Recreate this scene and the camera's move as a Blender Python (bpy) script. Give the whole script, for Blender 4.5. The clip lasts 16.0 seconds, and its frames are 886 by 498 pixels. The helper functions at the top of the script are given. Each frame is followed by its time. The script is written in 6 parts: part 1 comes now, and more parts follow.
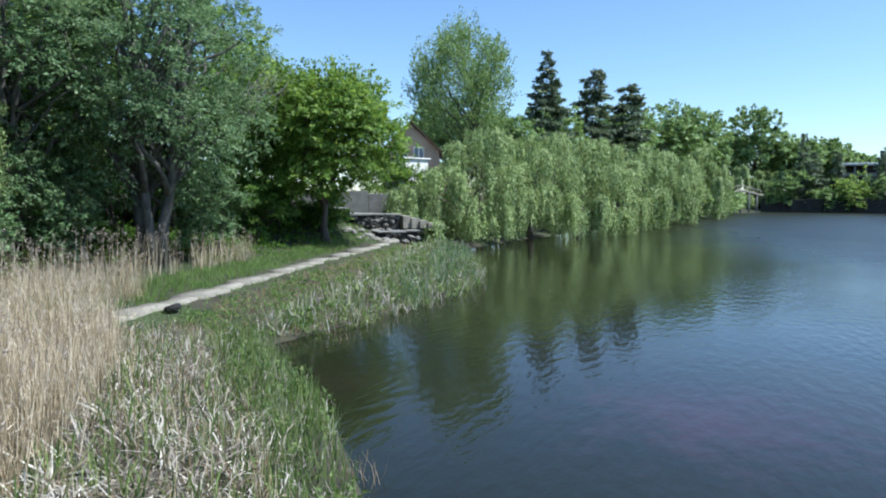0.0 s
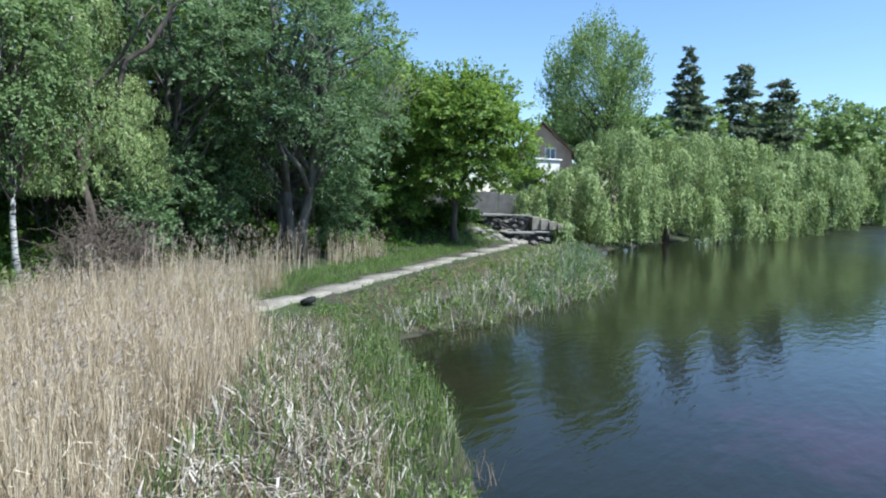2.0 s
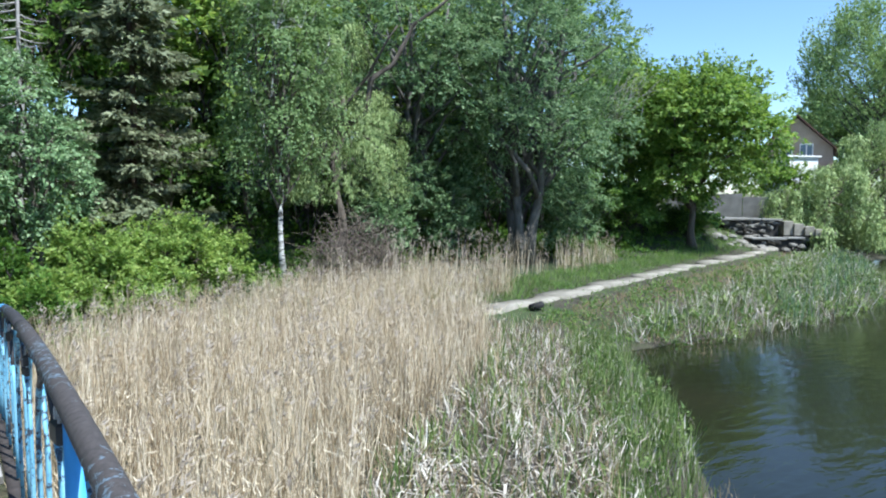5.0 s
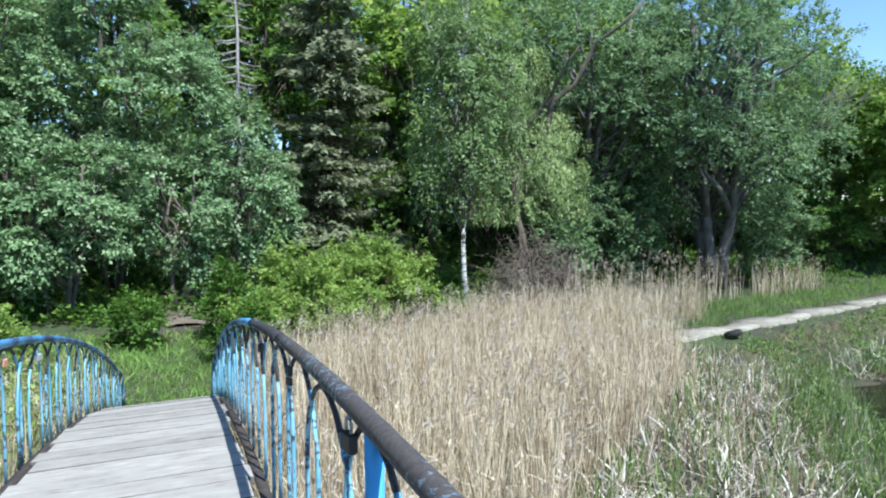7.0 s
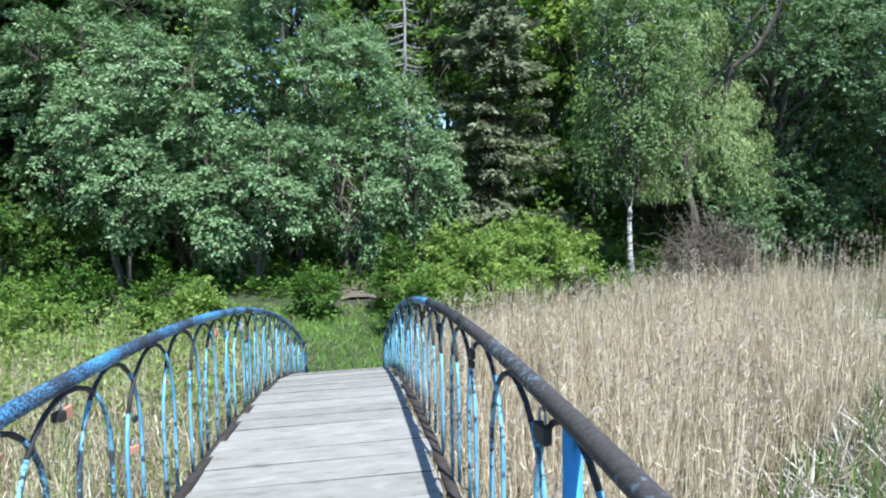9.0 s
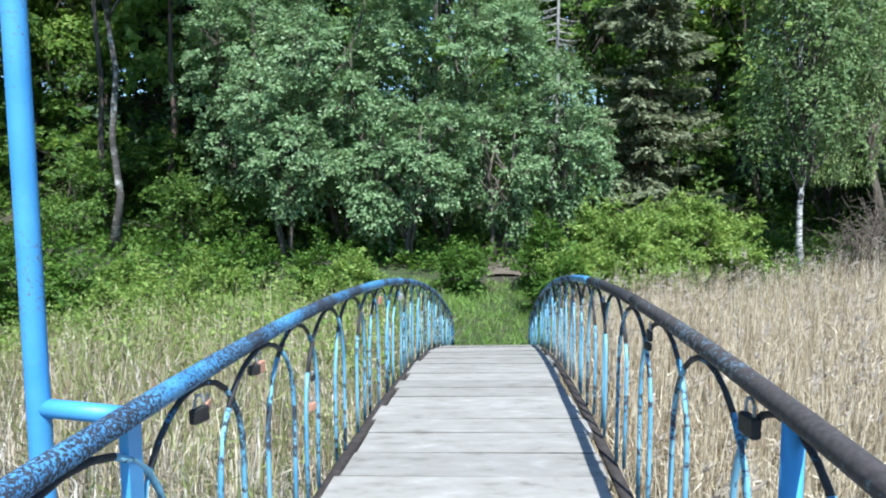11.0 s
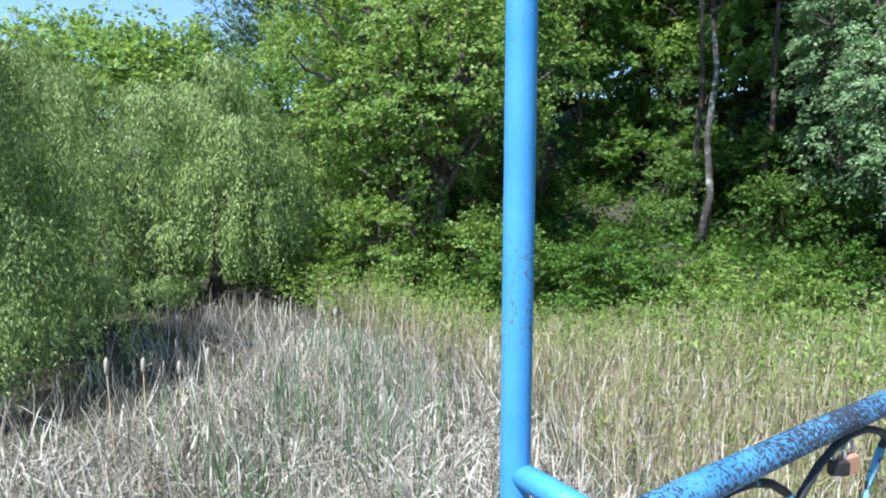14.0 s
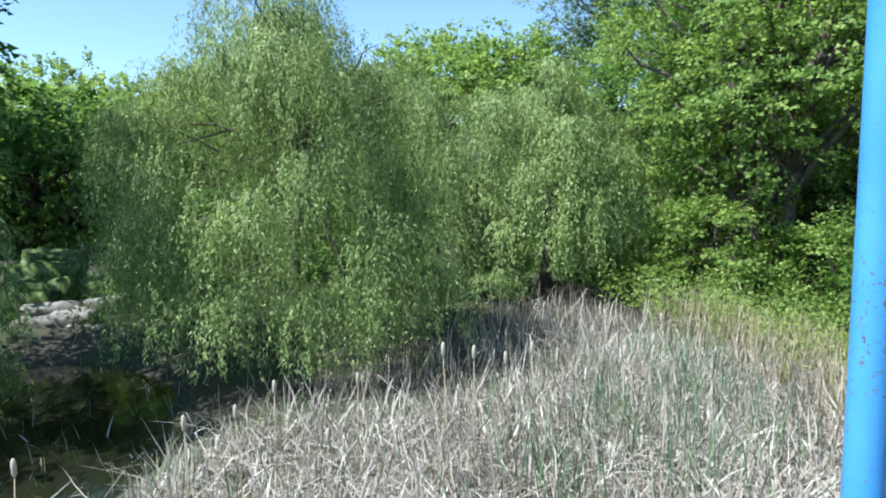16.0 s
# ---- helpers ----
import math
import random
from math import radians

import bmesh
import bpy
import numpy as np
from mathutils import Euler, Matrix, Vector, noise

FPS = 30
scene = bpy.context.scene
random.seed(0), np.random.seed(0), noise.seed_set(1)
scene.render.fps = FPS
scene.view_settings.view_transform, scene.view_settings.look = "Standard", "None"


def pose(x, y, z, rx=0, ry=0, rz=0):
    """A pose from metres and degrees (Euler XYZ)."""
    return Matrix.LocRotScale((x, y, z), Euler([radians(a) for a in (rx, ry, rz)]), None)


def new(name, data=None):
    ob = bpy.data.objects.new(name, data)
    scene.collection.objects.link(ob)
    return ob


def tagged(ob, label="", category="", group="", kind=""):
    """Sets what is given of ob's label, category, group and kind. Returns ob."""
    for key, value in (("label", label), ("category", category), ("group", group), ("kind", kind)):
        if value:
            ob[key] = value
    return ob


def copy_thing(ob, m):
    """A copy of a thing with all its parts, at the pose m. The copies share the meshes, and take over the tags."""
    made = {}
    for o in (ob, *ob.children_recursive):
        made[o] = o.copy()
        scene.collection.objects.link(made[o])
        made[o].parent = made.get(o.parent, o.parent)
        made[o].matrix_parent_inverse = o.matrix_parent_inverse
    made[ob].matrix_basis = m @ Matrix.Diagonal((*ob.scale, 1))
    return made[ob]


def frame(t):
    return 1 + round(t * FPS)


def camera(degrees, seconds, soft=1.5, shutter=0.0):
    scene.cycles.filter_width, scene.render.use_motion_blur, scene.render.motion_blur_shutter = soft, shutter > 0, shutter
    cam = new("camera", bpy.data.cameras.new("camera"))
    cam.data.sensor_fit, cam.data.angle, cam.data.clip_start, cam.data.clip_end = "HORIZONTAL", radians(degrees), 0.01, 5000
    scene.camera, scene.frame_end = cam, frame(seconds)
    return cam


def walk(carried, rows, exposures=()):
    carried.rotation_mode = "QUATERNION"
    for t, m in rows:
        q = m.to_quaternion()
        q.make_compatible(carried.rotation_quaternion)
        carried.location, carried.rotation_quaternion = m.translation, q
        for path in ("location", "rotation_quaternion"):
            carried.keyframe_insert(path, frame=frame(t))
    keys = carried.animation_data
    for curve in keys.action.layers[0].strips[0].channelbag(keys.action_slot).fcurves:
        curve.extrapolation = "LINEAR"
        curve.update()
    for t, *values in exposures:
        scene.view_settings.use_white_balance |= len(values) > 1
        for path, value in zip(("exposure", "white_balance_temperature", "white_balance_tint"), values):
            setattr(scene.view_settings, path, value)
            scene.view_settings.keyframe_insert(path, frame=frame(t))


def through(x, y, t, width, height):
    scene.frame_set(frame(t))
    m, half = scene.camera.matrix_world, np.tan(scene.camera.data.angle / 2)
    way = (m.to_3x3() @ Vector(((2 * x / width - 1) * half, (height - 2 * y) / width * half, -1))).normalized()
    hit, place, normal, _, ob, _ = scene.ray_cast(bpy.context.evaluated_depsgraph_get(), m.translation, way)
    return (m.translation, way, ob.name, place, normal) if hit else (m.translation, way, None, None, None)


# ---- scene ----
cam = camera(65.89, 16.0, soft=2.0)
PATH = [
    (0.0, 0.328, -0.458, 4.086, -64.91, -4.44, -0.39),
    (0.5, 0.347, -0.465, 4.075, -62.45, -5.18, -1.08),
    (1.0, 0.393, -0.482, 4.075, -59.12, -4.92, -1.40),
    (1.5, 0.422, -0.506, 4.069, -56.40, -4.84, -0.98),
    (2.0, 0.444, -0.519, 4.057, -53.99, -4.46, -0.91),
    (2.5, 0.480, -0.496, 4.031, -50.68, -4.55, -0.57),
    (3.0, 0.514, -0.477, 4.006, -47.39, -4.68, 0.18),
    (3.2, 0.523, -0.466, 4.008, -46.30, -4.68, 0.30),
    (5.3, 0.596, -0.300, 4.054, -33.21, -3.85, -0.03),
    (5.5, 0.567, -0.281, 4.056, -31.98, -3.51, 0.08),
    (6.0, 0.487, -0.218, 4.057, -28.29, -2.45, 0.38),
    (6.5, 0.411, -0.170, 4.042, -24.30, -2.07, 1.09),
    (7.0, 0.353, -0.135, 4.039, -20.69, -2.30, 0.56),
    (7.5, 0.319, -0.071, 4.026, -18.06, -2.46, 0.71),
    (8.0, 0.289, -0.068, 4.029, -14.22, -3.35, 0.91),
    (8.5, 0.259, -0.112, 4.072, -11.02, -3.56, 0.36),
    (8.7, 0.258, -0.106, 4.082, -9.41, -3.80, 0.63),
    (10.8, 0.165, -0.060, 4.059, 2.35, -5.22, -0.13),
    (11.0, 0.114, -0.020, 4.052, 4.56, -5.79, 0.09),
    (11.5, 0.055, 0.070, 4.047, 11.23, -6.48, 0.34),
    (12.0, 0.068, 0.196, 4.046, 13.37, -6.98, 0.88),
    (12.5, 0.095, 0.380, 4.053, 22.25, -6.38, -1.26),
    (13.0, 0.062, 0.510, 4.044, 32.44, -7.02, -1.40),
    (13.5, -0.050, 0.616, 4.038, 41.87, -6.94, -1.24),
    (14.0, -0.151, 0.680, 4.032, 51.32, -5.85, -0.19),
    (14.5, -0.196, 0.704, 4.025, 58.32, -6.33, 0.98),
    (15.0, -0.211, 0.729, 4.025, 64.96, -6.41, 0.45),
    (15.5, -0.210, 0.742, 4.024, 71.58, -6.15, -0.03),
    (16.0, -0.205, 0.763, 4.042, 78.52, -5.91, 0.41),
]
walk(cam, [(t, pose(x, y, z, 90 + pitch, roll, yaw)) for t, x, y, z, yaw, pitch, roll in PATH],
     [(0.0, 0.73, 5740, 7), (3.0, 0.86, 5740, 8), (6.0, 1.03, 5680, 6), (11.0, 1.03, 5720, 6), (16.0, 1.08, 5800, 6)])

# ---------------------------------------------------------------- world and sun
SUN = Vector((0.135, -0.53, 0.84)).normalized()
world = bpy.data.worlds.new("world")
scene.world = world
world.use_nodes = True
wn, wl = world.node_tree.nodes, world.node_tree.links
sky = wn.new("ShaderNodeTexSky")
sky.sky_type, sky.sun_disc = "NISHITA", False
sky.sun_elevation = math.asin(SUN.z)
sky.sun_rotation = math.atan2(SUN.x, SUN.y)
sky.air_density, sky.dust_density, sky.ozone_density = 1.0, 0.15, 4.0
wn["Background"].inputs["Strength"].default_value = 0.112
wl.new(sky.outputs[0], wn["Background"].inputs[0])
sun_data = bpy.data.lights.new("sun", "SUN")
sun_data.energy, sun_data.angle, sun_data.color = 4.8, radians(0.53), (1.0, 0.965, 0.90)
sun = new("sun", sun_data)
sun.rotation_mode = "QUATERNION"
sun.rotation_quaternion = SUN.to_track_quat("Z", "Y")
sun.location = SUN * 60

# ---------------------------------------------------------------- materials


def material(name):
    m = bpy.data.materials.new(name)
    m.use_nodes = True
    return m, m.node_tree.nodes, m.node_tree.links, m.node_tree.nodes["Principled BSDF"]


def ramp(nodes, stops):
    r = nodes.new("ShaderNodeValToRGB")
    el = r.color_ramp.elements
    while len(el) < len(stops):
        el.new(0.5)
    for e, (p, c) in zip(el, stops):
        e.position, e.color = p, (*c, 1) if len(c) == 3 else c
    return r


def noise_tex(nodes, links, scale, detail=4.0, rough=0.55, stretch=None, coord="Object"):
    tc = nodes.new("ShaderNodeTexCoord")
    n = nodes.new("ShaderNodeTexNoise")
    n.inputs["Scale"].default_value = scale
    n.inputs["Detail"].default_value = detail
    n.inputs["Roughness"].default_value = rough
    if stretch:
        mp = nodes.new("ShaderNodeMapping")
        mp.inputs["Scale"].default_value = stretch
        links.new(tc.outputs[coord] if coord != "World" else nodes.new("ShaderNodeNewGeometry").outputs["Position"], mp.inputs[0])
        links.new(mp.outputs[0], n.inputs["Vector"])
    else:
        links.new(tc.outputs[coord], n.inputs["Vector"])
    return n


def bump(nodes, links, bsdf, source, strength=0.3, distance=0.02):
    b = nodes.new("ShaderNodeBump")
    b.inputs["Strength"].default_value, b.inputs["Distance"].default_value = strength, distance
    links.new(source, b.inputs["Height"])
    links.new(b.outputs[0], bsdf.inputs["Normal"])


def foliage(name, dark, mid, light, through=0.35, rough=0.5, patch=0.35):
    """Leaves: every leaf its own shade, patches of tone, light passing through."""
    m, n, l, b = material(name)
    geo = n.new("ShaderNodeNewGeometry")
    r = ramp(n, [(0.0, dark), (0.5, mid), (1.0, light)])
    nz = noise_tex(n, l, patch, 2.0)
    mix = n.new("ShaderNodeMath")
    mix.operation = "MULTIPLY_ADD"
    mix.inputs[1].default_value, mix.inputs[2].default_value = 0.85, -0.17
    l.new(geo.outputs["Random Per Island"], mix.inputs[0])
    add = n.new("ShaderNodeMath")
    add.operation = "MULTIPLY_ADD"
    add.inputs[1].default_value = 0.5
    l.new(nz.outputs["Fac"], add.inputs[0])
    l.new(mix.outputs[0], add.inputs[2])
    l.new(add.outputs[0], r.inputs[0])
    l.new(r.outputs[0], b.inputs["Base Color"])
    b.inputs["Roughness"].default_value = rough
    b.inputs["Specular IOR Level"].default_value = 0.18
    tr = n.new("ShaderNodeBsdfTranslucent")
    hs = n.new("ShaderNodeHueSaturation")
    hs.inputs["Hue"].default_value, hs.inputs["Saturation"].default_value, hs.inputs["Value"].default_value = 0.487, 1.08, 1.4
    l.new(r.outputs[0], hs.inputs["Color"])
    l.new(hs.outputs[0], tr.inputs["Color"])
    ms = n.new("ShaderNodeMixShader")
    ms.inputs[0].default_value = through
    l.new(b.outputs[0], ms.inputs[1])
    l.new(tr.outputs[0], ms.inputs[2])
    l.new(ms.outputs[0], n["Material Output"].inputs["Surface"])
    return m


def surface(name, stops, scale=3.0, rough=0.85, bump_scale=20.0, bump_strength=0.4, distance=0.02, stretch=None, detail=6.0, random_tone=0.0, spec=0.3, coord="Object"):
    m, n, l, b = material(name)
    nz = noise_tex(n, l, scale, detail, 0.6, stretch, coord)
    r = ramp(n, stops)
    l.new(nz.outputs["Fac"], r.inputs[0])
    out = r.outputs[0]
    if random_tone:
        oi = n.new("ShaderNodeObjectInfo")
        hs = n.new("ShaderNodeHueSaturation")
        mr = n.new("ShaderNodeMapRange")
        mr.inputs["To Min"].default_value, mr.inputs["To Max"].default_value = 1 - random_tone, 1 + random_tone
        l.new(oi.outputs["Random"], mr.inputs[0])
        l.new(mr.outputs[0], hs.inputs["Value"])
        l.new(out, hs.inputs["Color"])
        out = hs.outputs[0]
    l.new(out, b.inputs["Base Color"])
    b.inputs["Roughness"].default_value = rough
    b.inputs["Specular IOR Level"].default_value = spec
    nb = noise_tex(n, l, bump_scale, 6.0, 0.65, stretch, coord)
    bump(n, l, b, nb.outputs["Fac"], bump_strength, distance)
    return m


def paint(name, coat, worn, wear, scale=18.0, rust=(0.045, 0.03, 0.022)):
    """Brushed oil paint on steel, chipped to dark rust where worn."""
    m, n, l, b = material(name)
    n1 = noise_tex(n, l, scale, 8.0, 0.72)
    n2 = noise_tex(n, l, 2.2, 3.0, 0.5)
    add = n.new("ShaderNodeMath")
    add.operation = "MULTIPLY_ADD"
    add.inputs[1].default_value = 0.55
    l.new(n2.outputs["Fac"], add.inputs[0])
    l.new(n1.outputs["Fac"], add.inputs[2])
    r = ramp(n, [(wear - 0.02, (0, 0, 0)), (wear + 0.02, (1, 1, 1))])
    l.new(add.outputs[0], r.inputs[0])
    n3 = noise_tex(n, l, 6.0, 5.0, 0.6)
    rc = ramp(n, [(0.3, coat), (0.7, worn)])
    l.new(n3.outputs["Fac"], rc.inputs[0])
    n4 = noise_tex(n, l, 60.0, 4.0, 0.6)
    rr = ramp(n, [(0.3, rust), (0.75, tuple(min(1, c * 2.4) for c in rust))])
    l.new(n4.outputs["Fac"], rr.inputs[0])
    mx = n.new("ShaderNodeMix")
    mx.data_type = "RGBA"
    l.new(r.outputs[0], mx.inputs[0])
    l.new(rc.outputs[0], mx.inputs[6])
    l.new(rr.outputs[0], mx.inputs[7])
    l.new(mx.outputs[2], b.inputs["Base Color"])
    mr = n.new("ShaderNodeMapRange")
    mr.inputs["To Min"].default_value, mr.inputs["To Max"].default_value = 0.42, 0.8
    l.new(r.outputs[0], mr.inputs[0])
    l.new(mr.outputs[0], b.inputs["Roughness"])
    bump(n, l, b, add.outputs[0], 0.25, 0.004)
    return m


BLUE = paint("blue_paint", (0.07, 0.29, 0.58), (0.105, 0.36, 0.64), 1.02, 22)
BLUE_RAIL = paint("blue_paint_chipped", (0.05, 0.20, 0.42), (0.13, 0.36, 0.60), 0.772, 110, (0.018, 0.020, 0.028))
BLUE_BAR = paint("blue_paint_bars", (0.075, 0.255, 0.40), (0.22, 0.42, 0.51), 0.85, 26, (0.022, 0.03, 0.04))
RUST_RAIL = paint("worn_rail", (0.09, 0.14, 0.19), (0.15, 0.19, 0.22), 0.68, 34, (0.034, 0.029, 0.027))
# dark worn steel; on the arch tops it also stands for handrail shade
DARK_BAR = paint("worn_shaded_bar", (0.05, 0.16, 0.26), (0.07, 0.20, 0.30), 0.66, 30, (0.018, 0.017, 0.018))
RUST = surface("rusty_steel", [(0.3, (0.025, 0.021, 0.019)), (0.7, (0.07, 0.057, 0.05))], 12, 0.9, 60, 0.4, 0.005)
BLACK_STEEL = surface("black_steel", [(0.3, (0.012, 0.012, 0.013)), (0.7, (0.035, 0.032, 0.03))], 20, 0.55, 60, 0.2, 0.003)
COPPER = surface("faded_copper_lacquer", [(0.3, (0.42, 0.20, 0.12)), (0.7, (0.55, 0.30, 0.20))], 30, 0.5, 60, 0.2, 0.003)
STEEL = surface("dull_steel", [(0.3, (0.25, 0.25, 0.25)), (0.7, (0.42, 0.42, 0.41))], 30, 0.45, 60, 0.2, 0.003)
PLANK = surface("grey_weathered_planks", [(0.26, (0.16, 0.147, 0.13)), (0.42, (0.265, 0.246, 0.217)), (0.58, (0.30, 0.281, 0.251)), (0.76, (0.40, 0.382, 0.35))], 7, 0.92, 50, 0.8, 0.005,
                (0.7, 1.4, 1.4), 14.0, 0.12, 0.15, "World")
CONCRETE = surface("pale_concrete", [(0.3, (0.17, 0.155, 0.125)), (0.7, (0.31, 0.285, 0.235))], 2.0, 0.95, 18, 0.5, 0.02, None, 7.0, 0.08)
GREY_WALL = surface("grey_concrete_wall", [(0.3, (0.15, 0.145, 0.13)), (0.7, (0.26, 0.25, 0.23))], 1.2, 0.95, 14, 0.4, 0.02)
STONE = surface("rubble_stone", [(0.25, (0.13, 0.12, 0.10)), (0.75, (0.30, 0.28, 0.25))], 2.5, 0.95, 10, 0.8, 0.04, None, 6.0, 0.2)
DARK_STONE = surface("dark_toned_stone", [(0.25, (0.022, 0.020, 0.018)), (0.75, (0.065, 0.060, 0.052))], 0.8, 0.95, 4, 0.8, 0.1, None, 6.0, 0.2)
MOSS = surface("mossy_stone", [(0.30, (0.03, 0.05, 0.014)), (0.50, (0.085, 0.13, 0.035)), (0.72, (0.20, 0.24, 0.12))], 5.0, 0.95, 16, 0.7, 0.03, None, 7.0, 0.1)
# plank edges: joint dirt, with the shade of the gaps put into the colour
JOINT = surface("grimy_shaded_plank_edges", [(0.3, (0.06, 0.053, 0.045)), (0.7, (0.17, 0.155, 0.13))], 7, 0.95, 40, 0.5, 0.003)
RENDER_WALL = surface("tan_render", [(0.3, (0.33, 0.25, 0.18)), (0.7, (0.44, 0.35, 0.26))], 1.0, 0.9, 20, 0.2, 0.01)
WHITE_WALL = surface("white_plaster", [(0.3, (0.70, 0.68, 0.64)), (0.7, (0.83, 0.81, 0.77))], 0.8, 0.9, 20, 0.2, 0.01)
ROOF = surface("brown_roof_sheet", [(0.3, (0.10, 0.055, 0.04)), (0.7, (0.18, 0.10, 0.075))], 2.0, 0.7, 10, 0.3, 0.02)
BARK = surface("dark_bark", [(0.25, (0.045, 0.036, 0.028)), (0.75, (0.16, 0.135, 0.11))], 5, 0.95, 9, 0.9, 0.05, (1, 1, 0.25))
GREY_BARK = surface("grey_bark", [(0.25, (0.05, 0.046, 0.04)), (0.75, (0.17, 0.16, 0.145))], 5, 0.95, 9, 0.9, 0.04, (1, 1, 0.3))
PINE_BARK = surface("pine_bark", [(0.25, (0.05, 0.036, 0.028)), (0.75, (0.16, 0.115, 0.09))], 6, 0.95, 9, 0.9, 0.04, (1, 1, 0.4))
BIRCH_BARK = surface("birch_bark", [(0.42, (0.045, 0.04, 0.035)), (0.50, (0.42, 0.41, 0.38)), (0.8, (0.68, 0.67, 0.63))], 5, 0.8, 14, 0.4, 0.01, (0.6, 0.6, 2.6))
BIRCH_FOOT = surface("birch_bark_dark_foot", [(0.30, (0.04, 0.036, 0.03)), (0.52, (0.10, 0.09, 0.08)), (0.66, (0.42, 0.41, 0.38)), (0.85, (0.66, 0.65, 0.61))], 3, 0.85, 14, 0.5, 0.01, (0.6, 0.6, 1.2))
SOIL = surface("trodden_soil", [(0.3, (0.09, 0.072, 0.055)), (0.7, (0.17, 0.14, 0.11))], 2.0, 0.95, 12, 0.6, 0.03)
RUBBER = surface("black_rubber", [(0.3, (0.012, 0.012, 0.012)), (0.7, (0.03, 0.028, 0.026))], 8, 0.8, 30, 0.3, 0.01)

LEAF_GREY = foliage("grey_green_leaves", (0.045, 0.09, 0.036), (0.14, 0.225, 0.098), (0.3, 0.39, 0.21), 0.4)
LEAF_WALNUT = foliage("walnut_leaves", (0.055, 0.115, 0.022), (0.15, 0.25, 0.05), (0.3, 0.395, 0.1), 0.46)
LEAF_WILLOW = foliage("willow_leaves", (0.085, 0.14, 0.045), (0.25, 0.33, 0.125), (0.48, 0.55, 0.26), 0.32)
LEAF_WILLOW_NEAR = foliage("fresh_willow_leaves", (0.07, 0.125, 0.03), (0.225, 0.305, 0.098), (0.48, 0.555, 0.24), 0.3)
LEAF_BIRCH = foliage("birch_leaves", (0.068, 0.120, 0.04), (0.15, 0.228, 0.085), (0.28, 0.365, 0.16), 0.4)
LEAF_SILVER = foliage("silvery_leaves", (0.055, 0.115, 0.045), (0.18, 0.28, 0.12), (0.35, 0.44, 0.25), 0.28)
LEAF_BRIGHT = foliage("bright_shrub_leaves", (0.07, 0.135, 0.024), (0.205, 0.305, 0.07), (0.40, 0.48, 0.15), 0.46)
LEAF_MAPLE = foliage("maple_leaves", (0.07, 0.135, 0.028), (0.19, 0.295, 0.067), (0.39, 0.485, 0.15), 0.48)
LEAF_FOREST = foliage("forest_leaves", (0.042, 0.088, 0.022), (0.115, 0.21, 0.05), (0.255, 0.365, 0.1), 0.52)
# leaves of far trees, paled: the haze of distance is put into the colour
LEAF_FAR = foliage("hazed_far_leaves", (0.09, 0.155, 0.055), (0.19, 0.285, 0.095), (0.33, 0.42, 0.17), 0.3)
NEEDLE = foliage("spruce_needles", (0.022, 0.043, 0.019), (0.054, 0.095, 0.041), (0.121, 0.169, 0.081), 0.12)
# paler copy of the needles for far conifers, haze in the colour
NEEDLE_FAR = foliage("hazed_far_needles", (0.055, 0.085, 0.05), (0.125, 0.165, 0.095), (0.23, 0.27, 0.165), 0.2)
NEEDLE_GREY = foliage("dusty_spruce_needles", (0.07, 0.09, 0.05), (0.185, 0.21, 0.12), (0.30, 0.325, 0.20), 0.28)
REED_DRY = foliage("dry_reed", (0.16, 0.112, 0.06), (0.445, 0.362, 0.236), (0.79, 0.705, 0.545), 0.2, 0.6, 0.5)
REED_PLUME = foliage("reed_plumes", (0.234, 0.195, 0.156), (0.374, 0.320, 0.257), (0.499, 0.437, 0.367), 0.3, 0.8)
CAT_DEAD = foliage("dead_cattail", (0.13, 0.105, 0.08), (0.365, 0.32, 0.26), (0.78, 0.735, 0.65), 0.14, 0.6, 0.7)
FLUFF = foliage("seed_fluff", (0.4, 0.36, 0.28), (0.52, 0.47, 0.38), (0.62, 0.58, 0.49), 0.25, 0.8)
CAT_GREEN = foliage("green_cattail", (0.055, 0.105, 0.028), (0.14, 0.205, 0.062), (0.28, 0.335, 0.13), 0.35, 0.45, 0.7)
CAT_TEAL = foliage("young_cattail", (0.05, 0.10, 0.05), (0.12, 0.20, 0.105), (0.25, 0.33, 0.19), 0.35, 0.45, 0.7)
REED_GREEN = foliage("young_reed", (0.12, 0.155, 0.045), (0.23, 0.27, 0.09), (0.38, 0.39, 0.17), 0.35, 0.5, 0.6)
GRASS = foliage("grass_blades", (0.055, 0.11, 0.026), (0.125, 0.215, 0.055), (0.25, 0.34, 0.105), 0.4, 0.5, 0.5)
FRESH_GRASS = foliage("fresh_grass", (0.08, 0.16, 0.035), (0.18, 0.30, 0.07), (0.32, 0.44, 0.13), 0.45, 0.5, 0.6)
BROWN_GRASS = foliage("withered_grass", (0.13, 0.095, 0.055), (0.25, 0.19, 0.115), (0.40, 0.32, 0.20), 0.25, 0.7)
# undergrowth leaves darkened: the wood's shade is put into the colour
HERB = foliage("shade_toned_undergrowth", (0.03, 0.07, 0.012), (0.075, 0.15, 0.025), (0.16, 0.26, 0.05), 0.38)
TWIG_GREY = surface("dead_grey_twigs", [(0.3, (0.20, 0.19, 0.17)), (0.7, (0.36, 0.34, 0.31))], 6, 0.95, 30, 0.3, 0.01)
TWIG = surface("bare_twigs", [(0.3, (0.09, 0.07, 0.055)), (0.7, (0.20, 0.165, 0.13))], 6, 0.95, 30, 0.3, 0.01)

